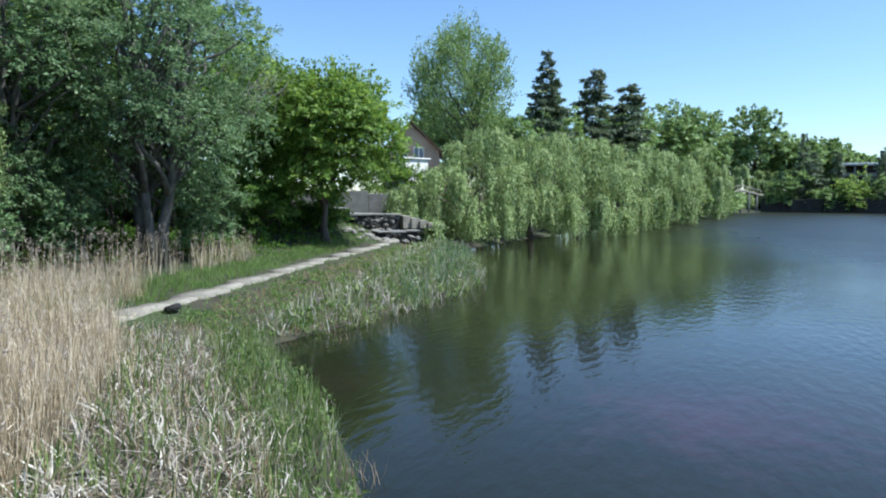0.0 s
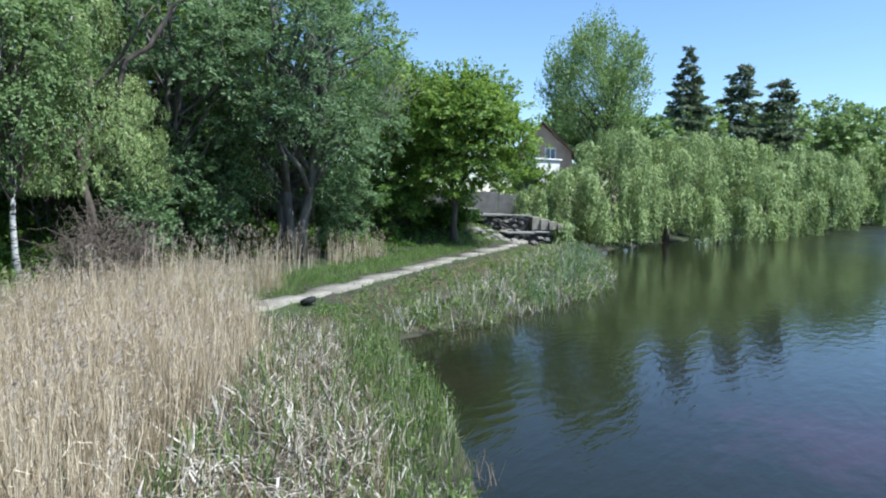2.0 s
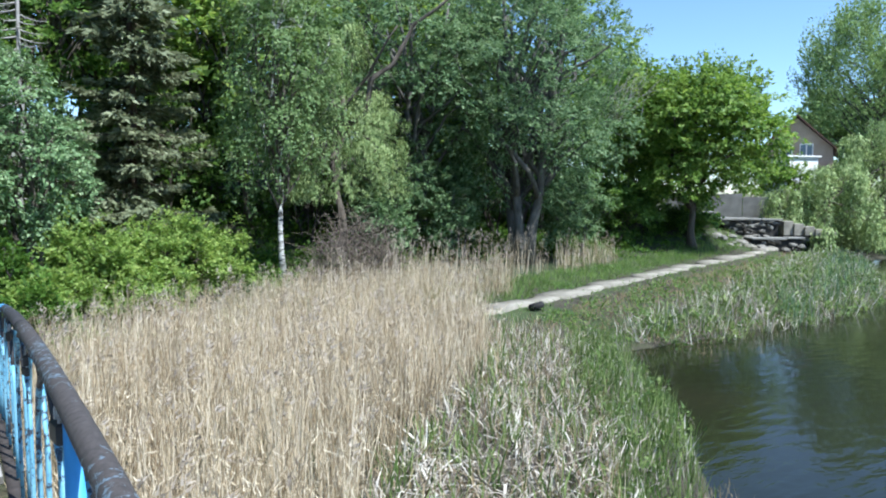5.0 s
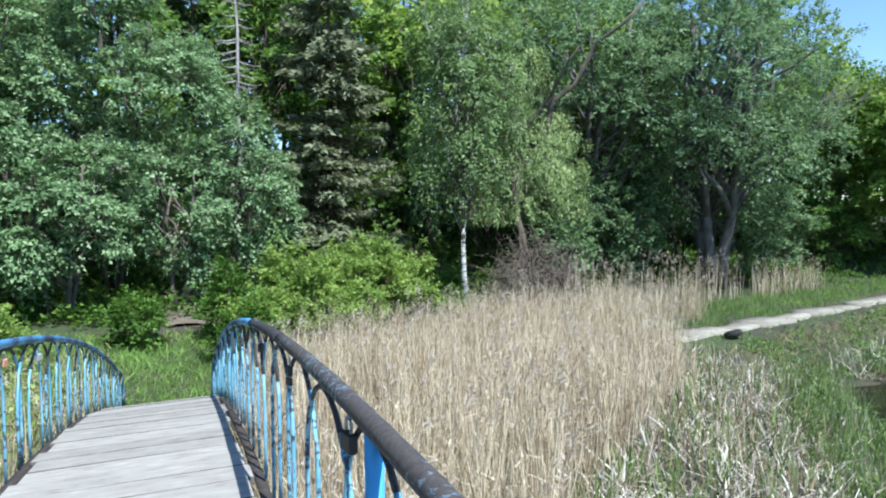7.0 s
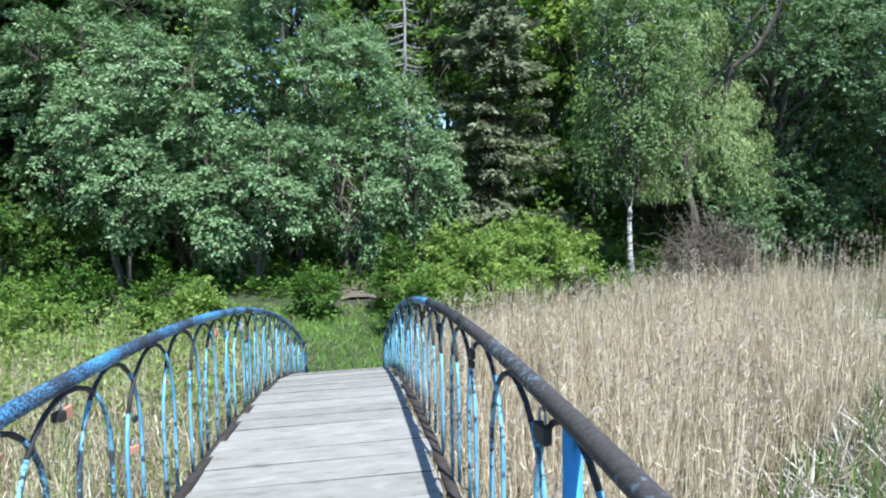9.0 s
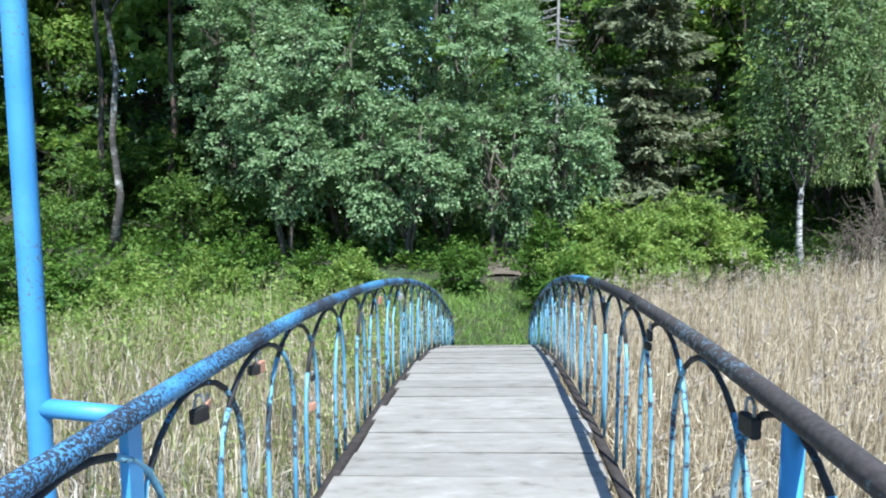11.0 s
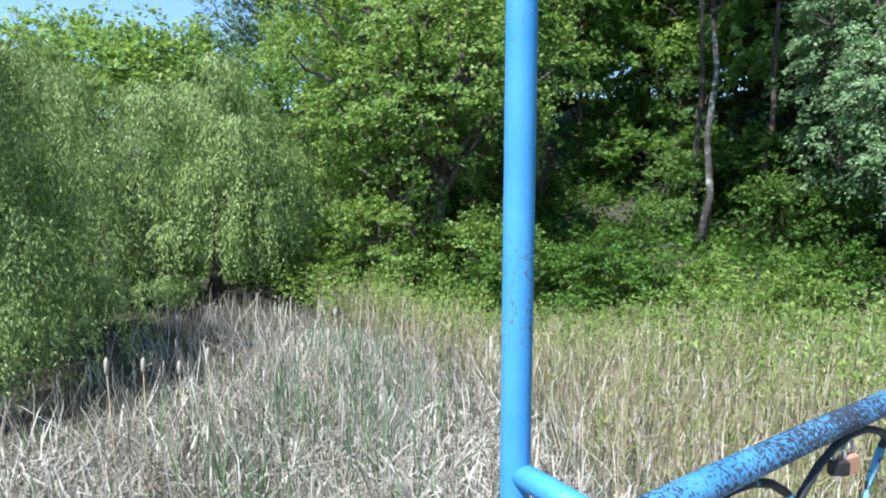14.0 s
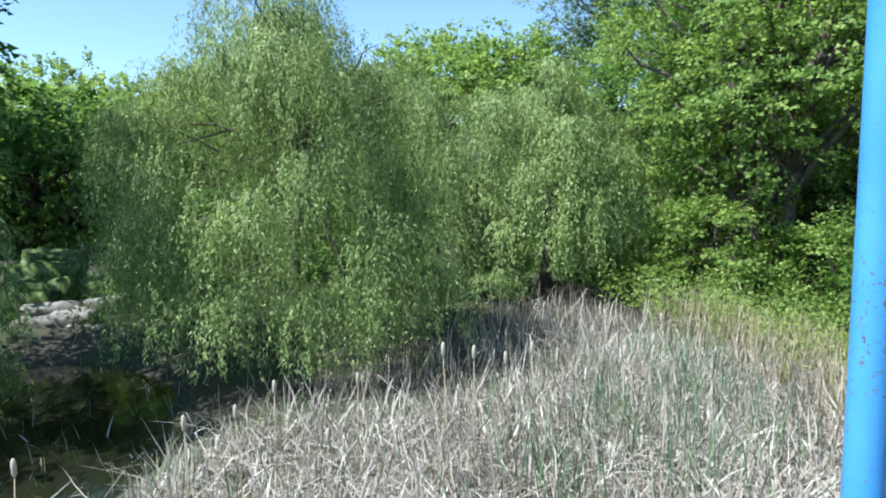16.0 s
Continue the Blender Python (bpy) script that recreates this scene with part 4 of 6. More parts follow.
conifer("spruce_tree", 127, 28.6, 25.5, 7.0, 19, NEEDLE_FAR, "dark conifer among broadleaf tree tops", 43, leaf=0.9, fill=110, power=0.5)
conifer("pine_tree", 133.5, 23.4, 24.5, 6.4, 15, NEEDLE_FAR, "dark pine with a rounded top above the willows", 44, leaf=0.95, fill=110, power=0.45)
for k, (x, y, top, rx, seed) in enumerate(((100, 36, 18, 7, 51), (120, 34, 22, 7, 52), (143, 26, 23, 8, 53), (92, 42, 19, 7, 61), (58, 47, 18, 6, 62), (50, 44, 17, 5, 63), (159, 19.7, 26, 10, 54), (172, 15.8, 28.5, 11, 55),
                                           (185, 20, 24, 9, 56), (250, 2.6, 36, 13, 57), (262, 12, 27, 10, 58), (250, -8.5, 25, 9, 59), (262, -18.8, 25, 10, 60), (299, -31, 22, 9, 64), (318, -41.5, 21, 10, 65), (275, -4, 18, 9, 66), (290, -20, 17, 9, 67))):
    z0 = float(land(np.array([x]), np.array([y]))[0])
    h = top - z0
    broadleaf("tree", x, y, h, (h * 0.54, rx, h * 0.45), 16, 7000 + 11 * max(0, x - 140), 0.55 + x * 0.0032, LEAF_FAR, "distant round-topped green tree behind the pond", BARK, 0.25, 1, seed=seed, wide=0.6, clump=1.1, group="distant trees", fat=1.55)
for k, (x, y, top, rx, seed) in enumerate(((235, -10.9, 24, 5.2, 71), (232, -13.6, 18, 6.5, 72), (235, -19.9, 17.7, 4.2, 73), (233, -31.4, 19, 5.5, 74), (236, -40, 20, 6, 75))):
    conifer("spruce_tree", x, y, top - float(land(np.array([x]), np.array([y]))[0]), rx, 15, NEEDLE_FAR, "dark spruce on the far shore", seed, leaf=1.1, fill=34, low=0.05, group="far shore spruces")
for k, (x, y, h, rx, seed) in enumerate(((230, 6.5, 15.8, 5.0, 211), (235, 0.4, 14.5, 4.6, 212), (236, -5.4, 14.5, 4.8, 213))):
    willow("weeping_willow", x, y, h, rx, 110, 9, 1.25, LEAF_WILLOW, "pale weeping willow beyond the small footbridge", seed, (2.0, 6.5), 0.3, "willows on the far shore", 0.6, 7)
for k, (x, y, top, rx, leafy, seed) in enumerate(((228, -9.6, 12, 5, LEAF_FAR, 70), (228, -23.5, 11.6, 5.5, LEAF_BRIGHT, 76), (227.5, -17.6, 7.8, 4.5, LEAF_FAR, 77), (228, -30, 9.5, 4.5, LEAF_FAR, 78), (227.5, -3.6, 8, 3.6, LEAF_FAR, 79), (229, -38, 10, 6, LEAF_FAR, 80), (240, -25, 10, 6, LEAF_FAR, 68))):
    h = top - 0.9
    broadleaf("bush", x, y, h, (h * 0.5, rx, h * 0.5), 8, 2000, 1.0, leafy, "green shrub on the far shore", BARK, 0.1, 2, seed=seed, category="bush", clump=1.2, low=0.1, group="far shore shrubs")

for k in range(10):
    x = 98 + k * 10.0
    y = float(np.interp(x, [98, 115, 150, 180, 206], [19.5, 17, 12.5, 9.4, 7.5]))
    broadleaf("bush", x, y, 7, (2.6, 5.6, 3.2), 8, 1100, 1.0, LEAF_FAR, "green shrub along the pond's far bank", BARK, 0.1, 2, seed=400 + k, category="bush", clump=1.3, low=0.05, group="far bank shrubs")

# north bank, past the bridge end
broadleaf("birch_tree", 9.9, 22.8, 13, (7.4, 2.3, 5.2), 22, 15000, 0.17, LEAF_BIRCH, "slender white-barked birch with hanging green twigs", BIRCH_BARK, 0.12, 1, seed=81, wide=0.6, clump=0.5, droop=1.1, low=3.0, limb_bark=BARK, fat=1.15)
old = willow("weeping_willow", 13.0, 24.6, 12.6, 2.9, 140, 11, 0.18, LEAF_WILLOW, "old weeping willow with yellow-green strands over dead brush", 82, (1.2, 3.6), 0.2, "", 2.6, 17, ragged=3.6)
rng = np.random.default_rng(85)
for tip, r in (((3.6, -3.2, 11.0), 0.13), ((1.3, -2.4, 9.4), 0.08), ((-1.6, -1.2, 8.6), 0.07)):
    g = Geo()
    tube(g, limb_line((0.1, -0.1, 5.6), tip, rng, 0.06, 8, 0.03), np.linspace(r, r * 0.4, 8), 8)
    part("limb", g, BARK, old, "dark bare leaning limb", True)
conifer("spruce_tree", 6.4, 29.8, 17, 3.4, 30, NEEDLE_GREY, "dusty dark green spruce in the wood's edge", 83, leaf=0.32, fill=150, low=0.06, power=0.6)
conifer("dead_spruce", 2.35, 27.6, 17, 1.4, 24, NEEDLE, "bare dead spruce with grey twigs", 84, bare=True, bark=TWIG_GREY, trunk_r=0.12)
for k, (x, y, cz, rx, rz, n, seed, z) in enumerate(((-5.2, 23.8, 5.6, 4.2, 4.6, 26000, 91, None), (-1.9, 25.0, 6.6, 3.4, 5.2, 24000, 92, None), (2.2, 24.0, 3.9, 2.0, 3.5, 11000, 93, None), (-3.0, 21.8, 3.0, 2.4, 2.8, 11000, 94, None), (-6.6, 21.6, 3.7, 2.1, 2.6, 9000, 95, None), (0.2, 23.0, 3.2, 1.7, 2.7, 7000, 96, None), (-8.6, 23.6, 5.6, 2.6, 4.4, 10000, 97, None))):
    broadleaf("silverberry_tree", x, y, cz + rz, (cz, rx, rz), 11, int(n * 1.1), 0.185, LEAF_SILVER, "bushy silver-green tree beyond the bridge end", BARK, 0.13, 3, seed=seed, wide=0.5, clump=0.36, group="silver-green trees", low=0.4, droop=0.5, fat=0.92, shell=0.75)
for k, (x, y, cz, rx, rz, n, seed) in enumerate(((3.4, 19.6, 1.0, 1.4, 1.1, 7500, 101), (5.4, 20.8, 1.2, 1.6, 1.25, 9000, 102), (2.2, 17.8, 0.6, 0.9, 0.7, 5000, 103), (7.2, 22.0, 0.9, 1.1, 1.0, 5000, 104), (4.6, 18.7, 0.7, 1.1, 0.75, 5000, 105))):
    broadleaf("bush", x, y, cz + rz, (cz, rx, rz), 10, int(n * 1.15), 0.165, LEAF_BRIGHT, "bright green leafy bush behind the dry reeds", BARK, 0.04, 4, seed=seed, category="bush", wide=0.5, clump=0.32, rise=0.5, low=0.05, group="bright bushes")

for k, (x, y, cz, rx, rz, n, seed) in enumerate(((-4.4, 17.9, 0.55, 0.9, 0.7, 3000, 107), (-6.6, 17.4, 0.6, 0.9, 0.8, 3000, 109), (1.75, 16.8, 0.55, 0.75, 0.8, 2600, 110), (1.5, 18.9, 0.7, 0.8, 0.95, 3000, 205), (-0.9, 18.6, 0.5, 0.6, 0.7, 2400, 206))):
    broadleaf("bush", x, y, cz + rz, (cz, rx, rz), 9, n, 0.17, HERB, "low bush beside the earth trail with leaves darkened as in shade", BARK, 0.03, 4, seed=seed, category="bush", wide=0.5, clump=0.35, low=0.05, group="bushes by the trail")

# north-west bank
for k, (x, y, lean, h, mat, label, seed) in enumerate(((-12.6, 21.6, (1.4, -0.6), 15, BIRCH_FOOT, "leaning birch with a dark foot and white upper trunk", 111), (-12.4, 25.4, (0.3, 0), 16, PINE_BARK, "straight dark trunk in the shady wood", 112),
                                                       (-11.0, 27.2, (0.2, 0), 16, PINE_BARK, "straight dark trunk with a paler patch in the wood", 113))):
    high = mat is PINE_BARK
    broadleaf("tree", x, y, h, (14.5 if high else 13.0, 3.0, 3.8), 16, 7000, 0.3, LEAF_FOREST, label, mat, 0.15, 1, seed=seed, wide=0.5, clump=0.6, lean=lean, low=9.5)
for x, y, r, seed in ((-14.6, 24.6, 0.14, 114), (-9.4, 26.6, 0.13, 115), (-7.6, 28.4, 0.15, 117), (-2.6, 30.6, 0.17, 118), (-3.6, 31.4, 0.15, 119)):
    conifer("pine_tree", x, y, 19, 3.0, 7, NEEDLE, "tall dark pine trunk with a high thin crown", seed, low=0.6, leaf=0.4, fill=40, trunk_r=r, bark=BARK, group="bare pine trunks")
broadleaf("maple_tree", -16.6, 13.3, 13, (6.6, 5.2, 6.0), 30, 40000, 0.18, LEAF_MAPLE, "spreading green maple with dark forked trunk", BARK, 0.34, 3, seed=121, wide=0.8, clump=0.55, low=1.2, droop=0.15, fan=1.0, lean=(-1.7, 1.3))
broadleaf("maple_tree", -22.5, 17.5, 12, (5.5, 4.6, 5.0), 24, 20000, 0.22, LEAF_FOREST, "bright green tree at the edge of the wood", BARK, 0.18, 2, seed=122, wide=0.7, clump=0.6, low=0.6)
broadleaf("poplar_tree", -36, 17, 15, (8.5, 4.6, 6.2), 14, 12000, 0.28, LEAF_GREY, "tall grey-green tree behind the willows", GREY_BARK, 0.2, 2, seed=123, wide=0.5, clump=0.7, fat=1.3)
willow("weeping_willow", -14.3, 0.5, 9.0, 4.1, 540, 10, 0.115, LEAF_WILLOW_NEAR, "large weeping willow hanging over grey cattails", 139, (0.8, 3.2), 0.14, "", 0.3, 27, ragged=0.9, skirt=0.5, taper=0.4)
willow("weeping_willow", -19.8, 7.9, 7.8, 3.4, 290, 10, 0.18, LEAF_WILLOW_NEAR, "smaller weeping willow with a dark bent trunk", 132, (1.2, 3.6), 0.18, "", 0.6, 15, ragged=1.2, skirt=0.32)
willow("weeping_willow", -18.9, 4.7, 5.4, 2.5, 130, 10, 0.19, LEAF_WILLOW_NEAR, "low young weeping willow between two larger ones", 138, (1.6, 4.5), 0.1, "", 0.3, 15)
willow("weeping_willow", -11.9, -6.9, 7.4, 3.6, 180, 10, 0.16, LEAF_WILLOW_NEAR, "shaded weeping willow at the marsh edge", 133, (1.4, 4.2), 0.22, "", 0.9, 15)
willow("weeping_willow", -27.0, 3.6, 8.4, 4.4, 150, 11, 0.28, LEAF_WILLOW_NEAR, "weeping willow behind the larger ones", 134, (1.6, 4.6), 0.2, "", 0.4, 14)
# alders added, mostly out of view, to shade the marsh and block reflected sky
broadleaf("alder_tree", -13.2, -8.2, 12.5, (6.6, 4.0, 5.8), 26, 15000, 0.26, LEAF_FOREST, "dense alder added beside the view to shade the marsh", BARK, 0.2, 2, seed=136, wide=0.6, clump=0.6, low=0.4)
broadleaf("alder_tree", -24.6, -7.2, 7, (3.6, 3.6, 3.4), 20, 7000, 0.36, LEAF_FOREST, "dense alder added behind the rockery slabs to block reflected sky", BARK, 0.2, 2, seed=140, wide=0.6, clump=0.6, low=0.3, fat=1.4)
broadleaf("alder_tree", -21.5, -11.0, 11, (6.0, 4.2, 5.2), 20, 4500, 0.42, LEAF_FOREST, "dense alder added out of view beyond the rockery for shade", BARK, 0.2, 2, seed=137, wide=0.6, clump=0.6, low=0.4)
for k, (x, y, cz, rx, rz, n, seed) in enumerate(((-19.5, -2.4, 0.9, 1.6, 1.1, 2600, 164), (-20.5, 1.6, 0.9, 1.7, 1.2, 2600, 165))):
    broadleaf("bush", x, y, cz + rz, (cz, rx, rz), 8, n, 0.22, LEAF_FOREST, "dark bush in the willows' shade", BARK, 0.04, 3, seed=seed, category="bush", wide=0.5, clump=0.4, low=0.02, group="shaded bushes")
for k, (x, y, h, rx, seed) in enumerate(((-45, -4.5, 12, 4.5, 141), (-43, -12, 13, 6.5, 142), (-44, 10, 12.5, 6.5, 143), (-48, 3, 12, 7, 144), (-38, 13, 11, 5, 147), (-41, -5, 11, 6, 148), (-40, -19, 13.5, 7, 145), (-48, -28, 12, 6, 146))):
    broadleaf("tree", x, y, h, (h * 0.46, rx, h * 0.38), 14, 9500, 0.42, LEAF_MAPLE, "green broadleaf tree behind the willows", BARK, 0.2, 1, seed=seed, wide=0.6, clump=0.8, group="trees behind the willows", low=0.5, fat=1.5)

for x, y, sz, seed in ((-16.4, 11.6, 1.5, 181), (-19.8, 11.2, 1.7, 182), (-14.2, 13.6, 1.3, 183)):
    broadleaf("bush", x, y, 2 * sz, (0.9 * sz, 1.2 * sz, 0.95 * sz), 9, int(2600 * sz), 0.16, LEAF_MAPLE, "leafy green bush under the maple", BARK, 0.03, 3, seed=seed, category="bush", wide=0.6, clump=0.35, low=0.05, group="bushes under the maple")
rng = np.random.default_rng(170)
for k in range(17):
    f = k / 16
    x = float(np.interp(f, [0, 0.4, 0.75, 1], [-19, -13, -8, -4])) + rng.uniform(-0.7, 0.7)
    y = float(np.interp(f, [0, 0.4, 0.75, 1], [9.4, 12.6, 15.4, 16.6])) + rng.uniform(-0.6, 1.6)
    sz = rng.uniform(0.35, 0.75)
    broadleaf("bush", x, y, 2 * sz, (0.75 * sz, 1.05 * sz, 1.0 * sz), 7, int(2300 * sz), 0.15, LEAF_BRIGHT, "yellow-green sapling bush behind the reeds", BARK, 0.025, 3, seed=171 + k, category="bush", wide=0.5, clump=0.3, low=0.02, group="saplings behind the reeds")

# these bushes stand in the sun; their shade is in the leaf colour
for x, y, sz, seed in ((-10.6, 13.6, 1.0, 191), (-9.0, 14.6, 0.9, 192), (-12.2, 12.8, 1.1, 193), (-11.4, 15.4, 1.2, 194)):
    broadleaf("bush", x, y, 2 * sz, (0.8 * sz, 1.15 * sz, 0.95 * sz), 8, int(2600 * sz), 0.16, HERB, "thicket bush before the wood with shade put into its leaf colour", BARK, 0.03, 3, seed=seed, category="bush", wide=0.55, clump=0.32, low=0.02, group="dark thicket")
for x, y, sz, seed in ((-6.6, 15.3, 0.95, 195), (-3.6, 16.4, 0.85, 196), (-7.9, 14.2, 0.8, 197)):
    broadleaf("bush", x, y, 2 * sz, (0.75 * sz, 0.9 * sz, 0.9 * sz), 8, int(2800 * sz), 0.14, LEAF_BRIGHT, "tall yellow-green sapling bush behind the reeds", BARK, 0.025, 3, seed=seed, category="bush", wide=0.5, clump=0.3, low=0.02, rise=0.6, group="saplings behind the reeds")

for x, y, sz, seed in ((-10.6, 23.2, 1.2, 201), (-14.6, 23.0, 1.3, 202), (-8.4, 22.4, 1.0, 199)):
    broadleaf("bush", x, y, 2 * sz, (1.1 * sz, 1.0 * sz, 1.1 * sz), 8, int(1500 * sz), 0.2, LEAF_FOREST, "thin green understorey bush at the wood's edge", BARK, 0.03, 3, seed=seed, category="bush", wide=0.6, clump=0.5, low=0.02, group="understorey bushes")

# wood on the slope: three trees repeated
kinds = [broadleaf("forest_tree", -8.0, 33.0, 17, (10.5, 4.2, 6.4), 18, 3000, 0.60, LEAF_FOREST, "tall green forest tree on the slope", BARK, 0.2, 1, seed=151, wide=0.55, clump=0.9, group="forest trees", fat=1.3),
         broadleaf("forest_tree", 12.5, 33.0, 15, (8.6, 4.4, 6.6), 18, 3000, 0.58, LEAF_MAPLE, "leafy forest tree on the slope", BARK, 0.18, 2, seed=152, wide=0.6, clump=0.9, group="forest trees", fat=1.3),
         conifer("spruce_tree", -15.5, 31.0, 18, 3.6, 20, NEEDLE, "dark forest spruce on the slope", 153, leaf=0.6, fill=34, low=0.1, group="forest trees")]
rng = np.random.default_rng(77)
SPOTS = [(-3, 36, 0), (1, 40, 2), (4.5, 37, 0), (9.5, 39, 1), (16, 34, 1), (20, 36, 0), (25, 33, 1), (30, 31, 0), (36, 32, 1), (14, 43, 2), (-7, 41, 2), (-12, 36, 0), (-17, 38, 2), (-20, 33, 1), (-24, 29, 0), (-28, 25, 1), (-22, 24, 0),
         (-33, 27, 0), (-31, 33, 2), (0, 47, 0), (8, 48, 1), (22, 44, 0), (-14, 46, 0), (-25, 40, 1), (-38, 31, 1), (44, 36, 0), (-24, 35, 1), (-27, 39, 0), (-21, 37, 0), (-31, 37, 1), (-25.5, 43, 1), (-16, 33, 1), (-21, 27, 3), (-19, 30, 3), (-15, 29, 3), (-17.5, 26.5, 3), (-14, 26.8, 3), (-9.5, 27, 3), (-23, 31, 3), (-9, 29.5, 2), (27, 39, 2), (19, 29.5, 1), (-41, 24, 0), (-10.5, 31, 1), (-7.2, 30.2, 0), (-13.8, 30, 1)]
kinds.append(broadleaf("forest_bush", -6.5, 27.5, 4, (1.9, 2.0, 1.9), 9, 1000, 0.45, LEAF_FOREST, "dark leafy bush in the shade of the wood", BARK, 0.05, 3, seed=154, wide=0.55, clump=0.55, group="forest bushes", category="bush", low=0.05))
kinds.append(broadleaf("forest_bush", -4.0, 29.5, 8, (3.7, 3.9, 3.7), 15, 2800, 0.36, LEAF_FOREST, "tall leafy bush on the shady slope", BARK, 0.08, 4, seed=155, wide=0.55, clump=0.7, group="tall forest bushes", category="bush", low=0.05))
for k in range(34):
    a = rng.uniform(0, 1)
    x = -46 + 100 * a + rng.uniform(-2, 2)
    y = np.interp(x, [-46, -20, -6, 10, 30, 54], [17, 26, 32, 34, 33, 38]) + rng.uniform(-4.5, 6)
    SPOTS.append((float(x), float(y), 3))
for k in range(14):
    x = -50 + 7.2 * k + rng.uniform(-1.5, 1.5)
    SPOTS.append((float(x), float(np.interp(x, [-50, -20, 0, 30, 54], [36, 46, 54, 52, 50]) + rng.uniform(-3, 3)), int(rng.integers(0, 3))))
HILL = [(-35, -8, 4), (-37, -13, 4), (-34, -3, 4), (-27, 14, 4), (-30, 17, 4), (-33, 15, 4), (-25.5, 20, 4), (-31, 21, 4), (-20, 31, 4), (-24, 33, 4), (-28, 34, 4), (-22, 36, 4), (-26.5, 37, 4), (-17, 34, 4), (-13, 33, 4), (-9, 34, 4), (-31, 32, 4), (-5, 31, 4), (14, 30, 4), (20, 31.5, 4), (26, 30.5, 4), (32, 31, 4)]
SPOTS += HILL
SPOTS += [(4.2, 35.2, 4), (8.6, 34.6, 4), (6.2, 38.5, 0), (11.5, 36.5, 1), (1.2, 36.0, 4), (9.0, 43.0, 2), (4.0, 44.5, 1)]
SPOTS += [(-25, -9, 3), (-27, -4, 3), (-24, 1, 3), (-28, 8, 3), (-24.5, 11, 3), (-30, 0, 3), (-32, -8, 3), (-29, -14, 3), (-35, 5, 3), (-36, -14, 3), (-33, 12, 3), (-22, 3.6, 3)]
for x, y, k in SPOTS:
    z = float(land(np.array([float(x)]), np.array([float(y)]))[0]) - 0.05
    sc = rng.uniform(0.85, 1.12)
    ob = copy_thing(kinds[k], pose(x, y, z, 0, 0, rng.uniform(0, 360)))
    ob.scale = (sc, sc, sc * rng.uniform(0.92, 1.08))

# ---------------------------------------------------------------- reeds, cattails, grass
rng = np.random.default_rng(200)


def hollow(p):
    """Reeds stand lower in one wet hollow before the wood."""
    return 1 - 0.5 * np.exp(-((p[:, 0] + 10.2) ** 2 / 7 + (p[:, 1] - 11.0) ** 2 / 7))


def put(poly, density, patch=0.0, seed=0):
    p = scatter(poly, density, rng)
    if patch:
        k = smooth_noise(p[:, 0], p[:, 1], patch, seed) + rng.uniform(-0.8, 0.8, len(p))
        p = p[k > -0.35]
    z = land(p[:, 0], p[:, 1])
    return np.column_stack([p, np.maximum(z, -0.25) - 0.03])


def reeds(name, poly, density, h, mat, label, leaf_mat=None, plume=0.0, nleaf=3, w=0.0095, patch=0.0, seed=0, lean=0.10, wide=0.9, snap=0.08):
    p = put(poly, density, patch, seed)
    n = len(p)
    g = Geo()
    hh = rng.uniform(h[0], h[1], n) * (1 + 0.12 * smooth_noise(p[:, 0], p[:, 1], 2.5, 9)) * hollow(p)
    le = rng.normal(0, lean, (n, 3)) * np.array([1, 1, 0]) + np.array([0.05, 0.02, 0])
    snapped = rng.random(n) < snap
    be = rng.normal(0, 1, (n, 3)) * np.array([1, 1, 0]) * np.where(snapped, 0.55 * hh, lean * 0.7)[:, None]
    blades(g, p, hh, rng.uniform(0.7, 1.4, n) * w, le, be, rng, rng.uniform(0.35, 0.75, n))
    for k in range(nleaf):
        f = rng.uniform(0.3, 0.9, n)[:, None]
        st = p + le * f + np.array([[0, 0, 1.0]]) * hh[:, None] * f
        a = rng.uniform(0, 6.28, n)
        m = rng.random(n) < 0.85
        ln = rng.uniform(0.12, 0.34, n)
        d = np.stack([np.cos(a) * 0.6, np.sin(a) * 0.6, rng.uniform(-0.2, 1.6, n)], 1)
        leaves(g, st[m], d[m], np.array([[0, 0, 1.0]]) + rng.normal(0, 0.4, (m.sum(), 3)), ln[m], np.full(m.sum(), w * wide))
    ob = tagged(part(name, g, mat), label, "reeds", kind="stuff")
    if plume:
        m = np.where(rng.random(n) < plume)[0]
        pg = Geo()
        rep = np.repeat(m, 9)
        tipz = p[rep] + le[rep] + be[rep] * 0.45 + np.array([[0, 0, 1.0]]) * (hh[rep] * 0.98)[:, None] + rng.normal(0, 0.012, (len(rep), 3))
        tipz[:, 2] -= rng.uniform(-0.05, 0.12, len(rep))
        d = np.array([[0.45, 0.15, 0.5]]) + rng.normal(0, 0.35, (len(rep), 3))
        leaves(pg, tipz, d, rng.normal(0, 1, (len(rep), 3)), rng.uniform(0.07, 0.16, len(rep)), rng.uniform(0.012, 0.028, len(rep)))
        tagged(part("reed_plumes", pg, REED_PLUME), "feathery brown plumes on dry reed tops", "reeds", kind="stuff")
    return ob


